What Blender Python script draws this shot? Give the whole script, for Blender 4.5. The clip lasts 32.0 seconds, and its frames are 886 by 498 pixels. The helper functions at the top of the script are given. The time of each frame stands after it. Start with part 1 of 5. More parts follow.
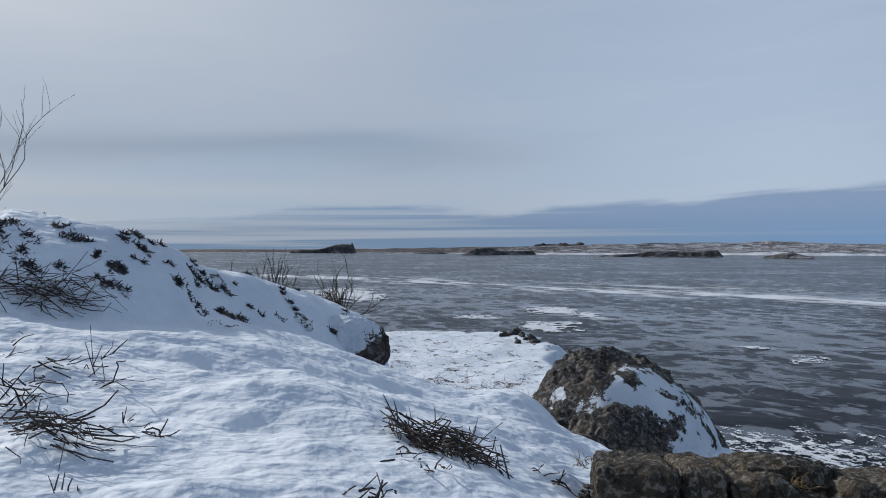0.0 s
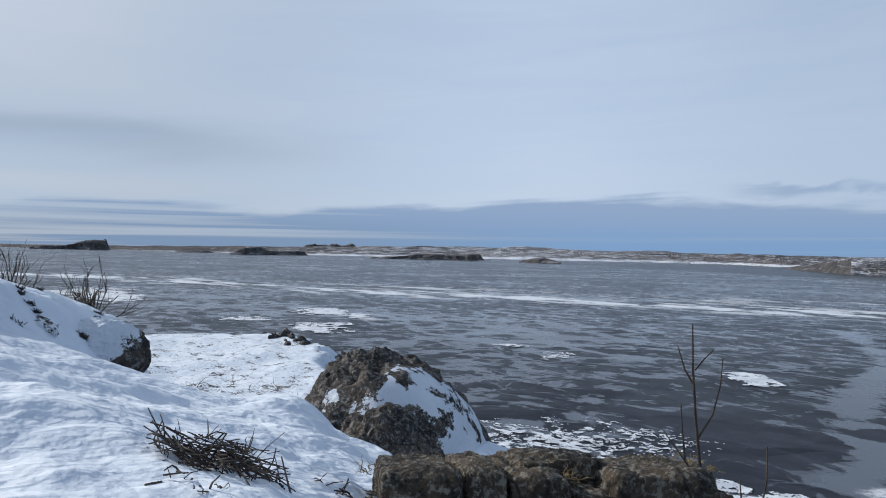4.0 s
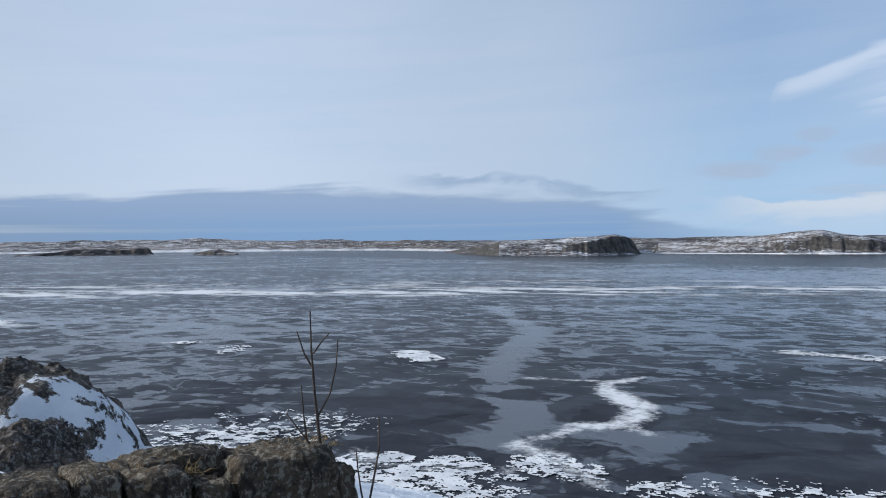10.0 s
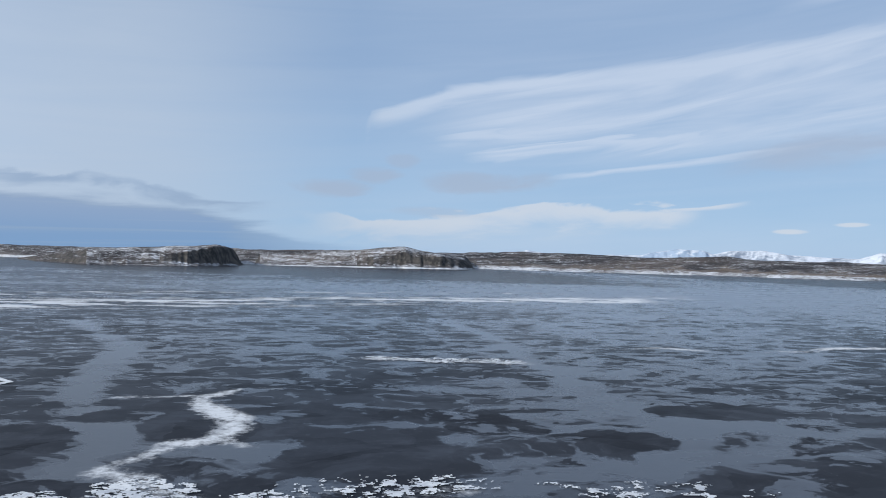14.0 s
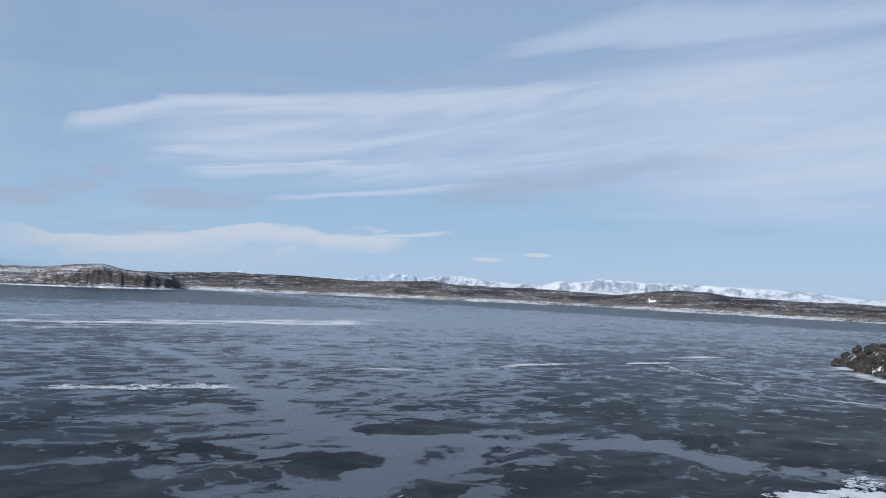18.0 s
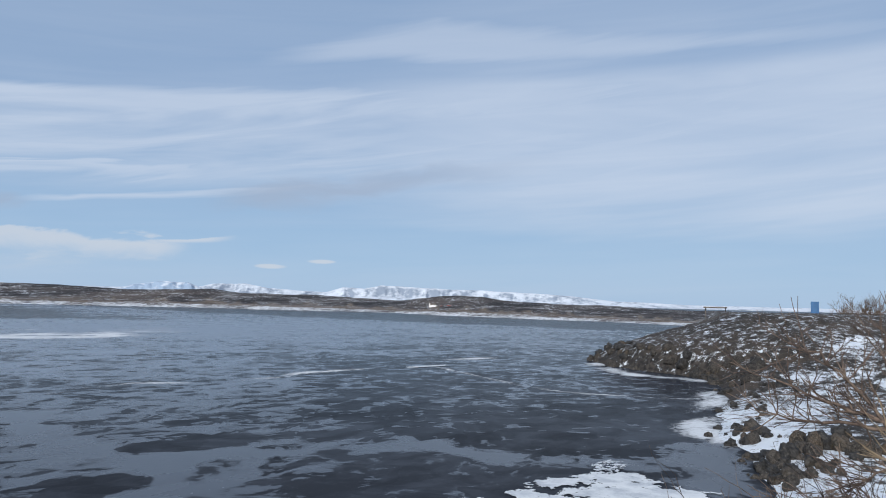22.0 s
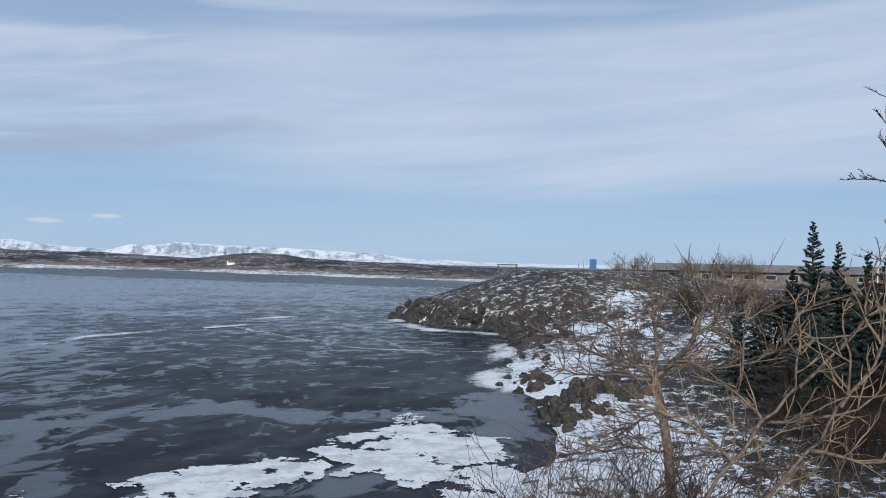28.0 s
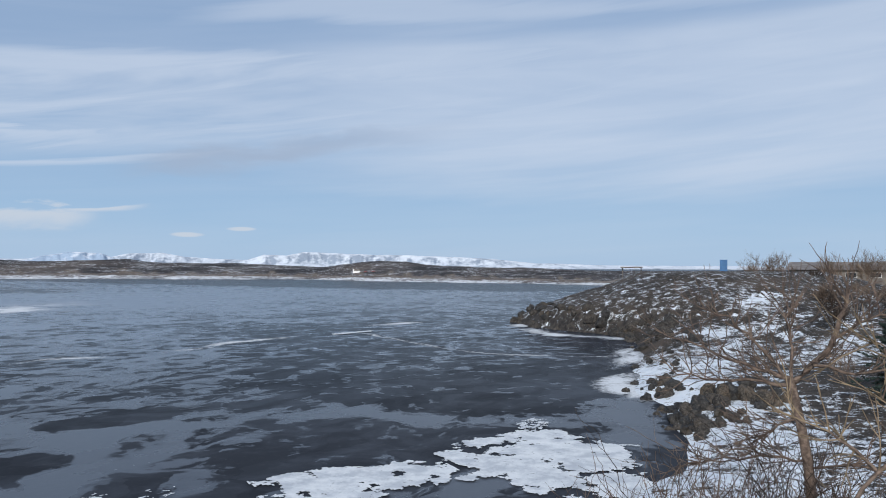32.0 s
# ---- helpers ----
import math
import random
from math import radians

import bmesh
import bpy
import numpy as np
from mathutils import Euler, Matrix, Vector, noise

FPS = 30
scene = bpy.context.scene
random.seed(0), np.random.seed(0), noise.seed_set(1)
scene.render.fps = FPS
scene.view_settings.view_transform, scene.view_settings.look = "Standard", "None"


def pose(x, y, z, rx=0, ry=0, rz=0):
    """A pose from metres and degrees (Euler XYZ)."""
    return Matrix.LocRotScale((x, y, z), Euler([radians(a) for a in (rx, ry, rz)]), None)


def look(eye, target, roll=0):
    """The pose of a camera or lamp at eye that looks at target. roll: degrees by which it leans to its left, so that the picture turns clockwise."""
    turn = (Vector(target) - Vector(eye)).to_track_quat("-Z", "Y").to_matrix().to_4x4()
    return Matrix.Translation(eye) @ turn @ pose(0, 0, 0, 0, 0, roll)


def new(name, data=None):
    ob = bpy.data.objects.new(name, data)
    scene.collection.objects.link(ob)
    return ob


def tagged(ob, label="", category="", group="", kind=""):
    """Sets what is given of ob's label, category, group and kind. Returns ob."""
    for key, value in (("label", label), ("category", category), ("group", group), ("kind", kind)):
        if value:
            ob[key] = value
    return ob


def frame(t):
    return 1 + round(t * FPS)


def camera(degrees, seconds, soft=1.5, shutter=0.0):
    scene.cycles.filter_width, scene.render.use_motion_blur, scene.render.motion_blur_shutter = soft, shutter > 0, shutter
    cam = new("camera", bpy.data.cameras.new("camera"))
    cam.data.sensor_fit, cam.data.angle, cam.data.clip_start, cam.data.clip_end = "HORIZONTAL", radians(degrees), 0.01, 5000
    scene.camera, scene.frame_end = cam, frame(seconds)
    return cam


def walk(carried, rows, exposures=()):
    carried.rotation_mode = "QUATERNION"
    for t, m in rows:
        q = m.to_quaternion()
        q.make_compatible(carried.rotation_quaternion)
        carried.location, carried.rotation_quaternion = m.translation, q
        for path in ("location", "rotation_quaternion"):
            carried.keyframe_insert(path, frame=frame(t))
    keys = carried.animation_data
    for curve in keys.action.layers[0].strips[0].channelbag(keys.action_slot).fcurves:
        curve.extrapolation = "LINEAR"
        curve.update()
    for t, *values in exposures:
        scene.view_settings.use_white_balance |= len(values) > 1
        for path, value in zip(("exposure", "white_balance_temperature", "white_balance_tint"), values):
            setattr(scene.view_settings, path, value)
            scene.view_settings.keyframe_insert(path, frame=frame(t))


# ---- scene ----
cam = camera(61.05, 32.0, 1.0)
# seconds, eye, heading clockwise from +y, pitch, lean
PATH = [
    (0, -0.000, 0.000, 5.975, -61.91, -0.05, 0.09),
    (0.5, -0.090, 0.001, 5.975, -60.63, 0.06, 0.71),
    (1, -0.152, -0.022, 5.971, -58.21, 0.38, 1.18),
    (1.5, -0.162, -0.018, 5.967, -55.16, 0.70, 1.56),
    (2, -0.160, -0.005, 5.967, -52.29, 0.86, 1.79),
    (2.5, -0.177, 0.005, 5.968, -50.25, 0.70, 1.85),
    (4.5, -0.107, 0.049, 5.967, -41.60, 0.25, 1.04),
    (5, -0.038, 0.070, 5.979, -37.80, 0.33, 0.89),
    (5.5, 0.036, 0.064, 5.984, -34.36, 0.17, 0.70),
    (6, 0.076, 0.073, 5.978, -31.67, -0.14, 0.46),
    (6.5, 0.097, 0.074, 5.978, -29.74, -0.45, 0.10),
    (7, 0.106, 0.067, 5.977, -28.34, -0.55, -0.33),
    (7.5, 0.114, 0.070, 5.983, -27.21, -0.47, -0.63),
    (8, 0.113, 0.061, 5.983, -26.32, -0.38, -0.87),
    (8.5, 0.111, 0.061, 5.983, -25.65, -0.34, -0.89),
    (9, 0.115, 0.071, 5.983, -24.83, -0.40, -0.77),
    (9.5, 0.121, 0.072, 5.982, -23.21, -0.43, -0.59),
    (10, 0.111, 0.081, 5.978, -20.40, -0.36, -0.38),
    (10.5, 0.098, 0.104, 5.985, -16.73, -0.20, -0.17),
    (11, 0.122, 0.079, 5.988, -12.86, -0.07, 0.02),
    (11.5, 0.147, 0.040, 6.014, -9.44, -0.02, 0.17),
    (12, 0.164, 0.023, 6.015, -6.46, 0.09, 0.35),
    (12.5, 0.166, 0.024, 6.005, -3.51, 0.21, 0.42),
    (13, 0.150, 0.016, 5.998, 0.00, 0.35, 0.65),
    (13.5, 0.177, -0.001, 6.010, 4.32, 0.49, 0.96),
    (14, 0.187, -0.039, 6.024, 9.24, 0.69, 1.20),
    (14.5, 0.207, -0.073, 6.028, 14.05, 0.98, 1.24),
    (15, 0.219, -0.066, 6.029, 18.32, 1.15, 1.19),
    (15.5, 0.235, -0.067, 6.017, 21.71, 1.17, 0.99),
    (17.5, 0.300, 0.021, 5.973, 29.31, 2.24, 1.75),
    (18, 0.308, 0.034, 5.974, 30.61, 3.01, 2.19),
    (18.5, 0.329, 0.012, 5.983, 32.33, 3.69, 2.44),
    (19, 0.354, -0.044, 5.991, 34.42, 4.17, 2.46),
    (19.5, 0.382, -0.104, 5.999, 36.72, 4.49, 2.32),
    (20, 0.378, -0.160, 5.996, 39.10, 4.50, 2.05),
    (20.5, 0.365, -0.207, 5.992, 41.35, 4.37, 1.82),
    (21, 0.339, -0.222, 5.991, 43.40, 4.19, 1.75),
    (21.5, 0.310, -0.223, 5.995, 45.30, 4.05, 1.65),
    (22, 0.319, -0.224, 5.992, 46.94, 4.02, 1.42),
    (22.5, 0.336, -0.224, 5.985, 48.14, 4.01, 1.24),
    (23, 0.352, -0.223, 5.985, 48.85, 3.92, 1.02),
    (23.5, 0.337, -0.227, 5.988, 49.24, 3.69, 0.94),
    (24, 0.318, -0.235, 5.991, 49.57, 3.29, 0.85),
    (24.5, 0.313, -0.251, 5.988, 50.07, 2.80, 0.82),
    (25, 0.308, -0.255, 5.985, 51.09, 2.32, 0.81),
    (25.5, 0.322, -0.245, 5.974, 52.92, 2.01, 0.74),
    (26, 0.334, -0.184, 5.982, 55.44, 1.89, 0.70),
    (26.5, 0.329, -0.147, 5.988, 58.27, 1.85, 0.72),
    (28.5, 0.185, -0.226, 6.073, 62.15, 1.07, 1.43),
    (29, 0.173, -0.226, 6.073, 60.98, 0.97, 1.39),
    (29.5, 0.173, -0.226, 6.068, 59.24, 0.92, 1.36),
    (30, 0.183, -0.225, 6.065, 57.38, 0.92, 1.21),
    (30.5, 0.198, -0.242, 6.064, 55.64, 1.08, 0.86),
    (31, 0.207, -0.263, 6.066, 54.27, 1.26, 0.55),
    (31.5, 0.194, -0.268, 6.064, 53.43, 1.39, 0.25),
    (32, 0.164, -0.259, 6.064, 52.83, 1.41, 0.19),
]



def aim(x, y, z, heading, pitch, lean):
    a, p = radians(heading), radians(pitch)
    return look((x, y, z), (x + math.sin(a) * math.cos(p), y + math.cos(a) * math.cos(p), z + math.sin(p)), lean)


walk(cam, [(row[0], aim(*row[1:])) for row in PATH], exposures=[(0, -0.32, 6250, 10), (2.5, -0.18, 6250, 10), (6, 0.06, 6250, 10), (9, 0.05, 6250, 10), (13, -0.02, 6250, 10), (20, -0.12, 6250, 10), (32, -0.12, 6250, 10)])


# ---------------------------------------------------------------- world and sun
SUN_AZ, SUN_EL = -110.0, 26.0


class Nodes:
    """A short hand for building node trees."""

    def __init__(self, tree):
        self.tree = tree
        tree.nodes.clear()

    def add(self, kind, **inputs):
        node = self.tree.nodes.new(kind)
        return node

    def link(self, a, b):
        self.tree.links.new(a, b)

    def feed(self, socket, value):
        if isinstance(value, bpy.types.NodeSocket):
            self.link(value, socket)
        elif value is not None:
            socket.default_value = value

    def math(self, op, a, b=None, c=None, clamp=False):
        n = self.add("ShaderNodeMath")
        n.operation, n.use_clamp = op, clamp
        for k, v in enumerate((a, b, c)):
            self.feed(n.inputs[k], v)
        return n.outputs[0]

    def step(self, v, lo, hi, a=0.0, b=1.0):
        n = self.add("ShaderNodeMapRange")
        n.interpolation_type = "SMOOTHSTEP"
        for k, x in enumerate((v, lo, hi, a, b)):
            self.feed(n.inputs[k], x)
        return n.outputs[0]

    def mix(self, f, a, b, blend="MIX"):
        n = self.add("ShaderNodeMix")
        n.data_type, n.blend_type = "RGBA", blend
        self.feed(n.inputs[0], f)
        self.feed(n.inputs[6], a if isinstance(a, bpy.types.NodeSocket) else (*a, 1))
        self.feed(n.inputs[7], b if isinstance(b, bpy.types.NodeSocket) else (*b, 1))
        return n.outputs[2]

    def xyz(self, x, y, z=0.0):
        n = self.add("ShaderNodeCombineXYZ")
        for k, v in enumerate((x, y, z)):
            self.feed(n.inputs[k], v)
        return n.outputs[0]

    def noise(self, vec, scale, detail=3.0, rough=0.55, distort=0.0):
        n = self.add("ShaderNodeTexNoise")
        self.feed(n.inputs["Vector"], vec)
        n.inputs["Scale"].default_value = scale
        n.inputs["Detail"].default_value = detail
        n.inputs["Roughness"].default_value = rough
        n.inputs["Distortion"].default_value = distort
        return n.outputs[0]

    def attr(self, name):
        n = self.add("ShaderNodeAttribute")
        n.attribute_name = name
        return n.outputs["Fac"]


def build_world():
    world = bpy.data.worlds.new("winter_sky")
    scene.world = world
    world.use_nodes = True
    g = Nodes(world.node_tree)
    out = g.add("ShaderNodeOutputWorld")
    sky = g.add("ShaderNodeTexSky")
    sky.sky_type, sky.sun_disc = "NISHITA", False
    sky.sun_elevation, sky.sun_rotation = radians(SUN_EL), radians(SUN_AZ)
    sky.air_density, sky.dust_density, sky.ozone_density = 1.0, 0.6, 1.5
    clear = g.add("ShaderNodeBackground")
    g.link(sky.outputs[0], clear.inputs[0])
    clear.inputs[1].default_value = 0.10

    co = g.add("ShaderNodeTexCoord")
    sep = g.add("ShaderNodeSeparateXYZ")
    g.link(co.outputs["Generated"], sep.inputs[0])
    x, y, z = sep.outputs
    az = g.math("MULTIPLY", g.math("ARCTAN2", x, y), 57.2958)
    el = g.math("MULTIPLY", g.math("ARCSINE", z), 57.2958)

    def times(*v):
        r = v[0]
        for k in v[1:]:
            r = g.math("MULTIPLY", r, k)
        return r

    def most(*v):
        r = v[0]
        for k in v[1:]:
            r = g.math("MAXIMUM", r, k)
        return r

    def plus(a, b):
        return g.math("ADD", a, b)

    def minus(a, b):
        return g.math("SUBTRACT", a, b)

    def drawn(ka, ke, slope, w, detail=5.0, distort=0.5):
        """Noise drawn out along the sky, rising to the right by slope."""
        lean = minus(el, g.math("MULTIPLY", az, slope))
        return minus(g.noise(g.xyz(g.math("MULTIPLY", az, ka), g.math("MULTIPLY", lean, ke), w), 1.0, detail, 0.55, distort), 0.5)

    def bend(*pts):
        """Height over the heading, straight from point to point."""
        v, slope = pts[0][1], 0.0
        for (a0, e0), (a1, e1) in zip(pts, pts[1:]):
            s = (e1 - e0) / (a1 - a0)
            v = plus(v, times(g.math("MAXIMUM", minus(az, a0), 0.0), s - slope))
            slope = s
        return plus(v, times(g.math("MAXIMUM", minus(az, pts[-1][0]), 0.0), -slope))

    def span(a0, a1, soft0, soft1):
        return times(g.step(az, a0, a0 + soft0), g.step(az, a1 - soft1, a1, 1.0, 0.0))

    wisp = drawn(0.035, 0.13, 0.03, 0.0)
    hair = drawn(0.06, 0.60, 0.15, 3.0, 4.0, 0.7)
    flat = drawn(0.04, 0.55, 0.05, 9.0, 6.0, 0.6)
    puffy = drawn(0.16, 0.6, 0.05, 31.0, 6.0, 0.4)
    broad = drawn(0.022, 0.16, 0.05, 44.0, 4.0, 0.7)

    def band(line, up, down, wobble=None, amount=0.0):
        d = minus(el, line)
        if wobble is not None:
            d = plus(d, times(wobble, amount))
        return times(g.step(d, 0.0, up, 1.0, 0.0), g.step(d, -down, 0.0))

    # high veil: smooth in the west, a blue gap, brushed cirrus in the east
    west = times(g.step(az, -16.0, 6.0, 1.0, 0.0), plus(0.93, times(wisp, 0.5)))
    top_line = bend((2.6, 8.6), (3.6, 10.9), (5.4, 11.4), (9.2, 12.6), (13.3, 13.3), (21.5, 14.1), (30.5, 14.9), (46.0, 15.9), (60.0, 16.6))
    away = plus(minus(el, top_line), times(hair, 2.6))
    body = times(g.step(away, -0.3, 0.5, 1.0, 0.0), g.step(az, 2.6, 4.6))
    crest = times(body, g.step(away, -2.0, -0.5, 0.0, 1.0), span(2.6, 34.0, 1.0, 18.0))
    under = times(body, g.step(el, 5.5, 10.0, 0.0, 1.0), g.step(az, 3.4, 15.0, 0.0, 0.86), g.math("ADD", g.step(away, -2.4, -0.8, 0.66, 0.92), times(hair, 2.0), clamp=True))
    streaks = most(
        times(band(bend((8.0, 9.1), (14.5, 9.8), (21.0, 10.4), (34.0, 11.5)), 0.45, 1.3, hair, 3.0), span(7.0, 34.0, 4.0, 12.0), 0.85),
        times(band(bend((10.5, 7.6), (17.3, 8.3), (24.8, 8.9), (34.0, 10.0)), 0.40, 1.0, hair, 3.0), span(9.5, 36.0, 4.0, 10.0), 0.9),
        times(band(bend((17.0, 6.4), (26.5, 7.2), (32.8, 7.9), (44.0, 9.2)), 0.35, 0.6, hair, 1.8), span(15.0, 44.0, 6.0, 12.0), 0.85))
    upper = times(g.step(plus(minus(el, bend((26.0, 15.8), (34.6, 17.0), (41.0, 17.7), (60.0, 18.0))), times(hair, 1.4)), -0.2, 0.9), g.step(plus(minus(el, bend((28.0, 16.8), (38.4, 19.4), (46.0, 21.2), (55.0, 20.6), (80.0, 19.0))), times(hair, 2.0)), -1.2, 0.5, 1.0, 0.0), g.step(az, 27.0, 40.0), 0.72)
    far_east = times(g.step(az, 30.0, 56.0), g.step(plus(el, times(broad, 5.0)), 3.5, 8.5), g.step(plus(minus(el, bend((30.0, 15.5), (46.0, 16.1), (60.0, 16.8), (90.0, 17.5))), times(flat, 2.0)), -0.4, 1.0, 1.0, 0.35), plus(0.84, times(broad, 1.0)), plus(1.0, times(flat, 0.6)))
    low_haze = times(g.step(el, 0.5, 5.0, 0.30, 0.12), g.step(az, -4.0, 8.0))
    veil = most(west, most(times(crest, 1.0), under), streaks, most(upper, far_east), low_haze)
    veil = g.math("ADD", veil, plus(times(flat, 0.40), times(broad, 0.45)), clamp=True)

    # warm low cloud with a feathered end, and two shreds beside it
    warm_top = bend((-6.0, 2.3), (4.0, 2.7), (9.6, 3.2), (18.1, 3.6), (26.7, 4.0), (31.6, 4.5))
    warm = times(band(warm_top, 0.5, 2.0, puffy, 3.6), span(-3.0, 29.0, 8.0, 3.5))
    warm = most(warm, times(band(warm_top, 0.12, 0.36, puffy, 0.8), span(25.0, 32.0, 2.0, 3.0)))

    def puff(a, e, wa, we):
        da, de = g.math("DIVIDE", minus(az, a), wa), g.math("DIVIDE", minus(el, e), we)
        return g.step(plus(plus(times(da, da), times(de, de)), times(puffy, 3.0)), 0.0, 1.1, 1.0, 0.0)

    shreds = most(puff(34.1, 2.32, 1.2, 0.20), puff(37.7, 2.80, 1.2, 0.18))
    veil = g.math("MAXIMUM", veil, times(most(warm, shreds), 0.9), clamp=True)

    # colours
    blue = g.mix(g.step(el, 0.0, 16.0), (0.37, 0.555, 0.775), (0.318, 0.448, 0.652))
    pale = g.mix(g.step(az, -70.0, -36.0), (0.46, 0.53, 0.64), (0.565, 0.66, 0.80))
    pale = g.mix(times(g.step(az, -36.0, -14.0), g.step(az, -2.0, 8.0, 1.0, 0.0)), pale, (0.49, 0.585, 0.72))
    pale = g.mix(g.step(az, 4.0, 14.0), pale, (0.60, 0.685, 0.82))
    colour = g.mix(veil, blue, pale)
    colour = g.mix(times(most(warm, shreds), 0.65), colour, (0.63, 0.68, 0.755))
    glow = times(g.step(az, -98.0, -42.0, 1.0, 0.0), g.step(plus(el, times(wisp, 6.0)), 6.0, 21.0))
    colour = g.mix(times(glow, 0.9), colour, (0.80, 0.82, 0.83))

    # grey undersides
    grey = most(
        puff(12.6, 5.85, 5.6, 0.95), puff(0.6, 5.2, 3.4, 0.9), times(puff(3.8, 6.1, 2.4, 0.7), 0.9), times(puff(6.2, 7.3, 1.4, 0.6), 0.7), times(puff(8.5, 3.4, 4.0, 0.5), 0.5),
        times(band(bend((29.0, 6.9), (37.0, 8.0), (47.0, 9.6), (56.0, 10.8)), 1.3, 1.5, puffy, 3.0), span(28.0, 58.0, 6.0, 18.0)))
    colour = g.mix(times(grey, 0.75), colour, (0.40, 0.475, 0.61))
    layer = times(band(bend((-100.0, 7.0), (-82.0, 7.2), (-66.0, 7.6), (-40.0, 8.0)), 2.4, 2.4, wisp, 5.0), g.step(az, -72.0, -46.0, 1.0, 0.0))
    colour = g.mix(times(layer, 0.62), colour, (0.315, 0.385, 0.49))
    cream = times(band(bend((-100.0, 4.2), (-70.0, 4.4), (-50.0, 4.6)), 1.0, 1.4, flat, 1.5), g.step(az, -78.0, -50.0, 1.0, 0.0))
    colour = g.mix(times(cream, 0.45), colour, (0.56, 0.60, 0.66))

    # blue-grey bank over the horizon, with a torn streak above it
    top = bend((-100.0, 1.3), (-80.0, 2.0), (-70.0, 3.35), (-61.2, 3.1), (-52.7, 3.45), (-44.6, 3.35), (-39.6, 3.9), (-31.0, 4.25), (-20.0, 3.95), (-14.0, 3.7), (-9.6, 3.05), (-3.6, 2.1), (3.0, 0.9), (10.0, 0.0))
    d = plus(minus(el, top), times(plus(flat, times(puffy, 0.5)), 3.0))
    bank = times(g.step(d, -0.5, 0.3, 1.0, 0.0), g.step(az, -8.0, 6.0, 1.0, 0.0))
    rows = g.step(drawn(0.018, 1.5, 0.01, 20.0, 4.0, 0.3), -0.02, 0.13)
    bank = times(bank, minus(1.0, times(rows, g.step(az, -66.0, -38.0, 0.60, 0.08))))
    deep = g.mix(g.step(el, 0.4, 3.8), g.mix(g.step(az, -60.0, -30.0), (0.205, 0.30, 0.445), (0.205, 0.345, 0.56)), (0.285, 0.385, 0.555))
    colour = g.mix(times(bank, 0.95), colour, deep)
    torn = times(band(bend((-26.0, 5.2), (-20.8, 5.05), (-16.3, 5.1), (-13.6, 4.8), (-10.0, 4.25), (-6.2, 3.7), (-2.8, 4.3), (2.0, 5.6)), 0.35, 1.0, puffy, 3.0), span(-25.0, -3.0, 5.0, 4.0), g.step(puffy, -0.16, 0.06, 0.3, 1.0))
    colour = g.mix(times(torn, 0.8), colour, (0.30, 0.405, 0.575))
    cover = most(g.step(el, 6.0, 45.0, 0.92, 0.55), bank)
    cloud = g.add("ShaderNodeBackground")
    g.link(colour, cloud.inputs[0])
    cloud.inputs[1].default_value = 1.0
    both = g.add("ShaderNodeMixShader")
    g.link(cover, both.inputs[0])
    g.link(clear.outputs[0], both.inputs[1])
    g.link(cloud.outputs[0], both.inputs[2])
    g.link(both.outputs[0], out.inputs[0])


build_world()
sun = new("sun", bpy.data.lights.new("sun", "SUN"))
sun.data.energy, sun.data.angle, sun.data.color = 3.9, radians(1.0), (1.0, 0.95, 0.87)
_a, _e = radians(SUN_AZ), radians(SUN_EL)
sun.matrix_world = look((60 * math.sin(_a) * math.cos(_e), 60 * math.cos(_a) * math.cos(_e), 60 * math.sin(_e)), (0, 0, 0))


# ---------------------------------------------------------------- materials
def material(name, build, bump=0.0, bump_scale=8.0, bump_detail=5.0, rough=0.85, spec=0.3, metal=0.0, bump_fine=0.35):
    """build(g, position) gives the base colour and, if wanted, a roughness."""
    m = bpy.data.materials.new(name)
    m.use_nodes = True
    g = Nodes(m.node_tree)
    out, bsdf, geo = g.add("ShaderNodeOutputMaterial"), g.add("ShaderNodeBsdfPrincipled"), g.add("ShaderNodeNewGeometry")
    made = build(g, geo.outputs["Position"])
    colour, r, sp = (*made, spec)[:3] if isinstance(made, tuple) else (made, rough, spec)
    g.feed(bsdf.inputs["Base Color"], colour)
    g.feed(bsdf.inputs["Roughness"], r)
    g.feed(bsdf.inputs["Specular IOR Level"], sp)
    bsdf.inputs["Metallic"].default_value = metal
    if bump:
        b = g.add("ShaderNodeBump")
        b.inputs["Strength"].default_value, b.inputs["Distance"].default_value = 1.0, bump
        p = geo.outputs["Position"]
        g.link(g.math("ADD", g.noise(p, bump_scale, bump_detail, 0.62), g.math("MULTIPLY", g.noise(p, bump_scale * 4.3, 4.0, 0.6), bump_fine)), b.inputs["Height"])
        g.link(b.outputs[0], bsdf.inputs["Normal"])
    g.link(bsdf.outputs[0], out.inputs[0])
    return m


def up_normal(g):
    n = g.add("ShaderNodeNewGeometry")
    s = g.add("ShaderNodeSeparateXYZ")
    g.link(n.outputs["Normal"], s.inputs[0])
    return s.outputs[2]


def snow_colour(g, p):
    return g.mix(g.step(g.noise(p, 1.3, 5), 0.35, 0.7), (0.61, 0.665, 0.74), (0.73, 0.775, 0.83))


def floe_colour(g, p):
    c = g.mix(g.step(g.noise(p, 1.1, 6, 0.65), 0.36, 0.60), (0.48, 0.515, 0.565), (0.69, 0.72, 0.755))
    return g.mix(g.step(g.noise(p, 3.4, 7, 0.72), 0.30, 0.40), (0.13, 0.145, 0.17), c)


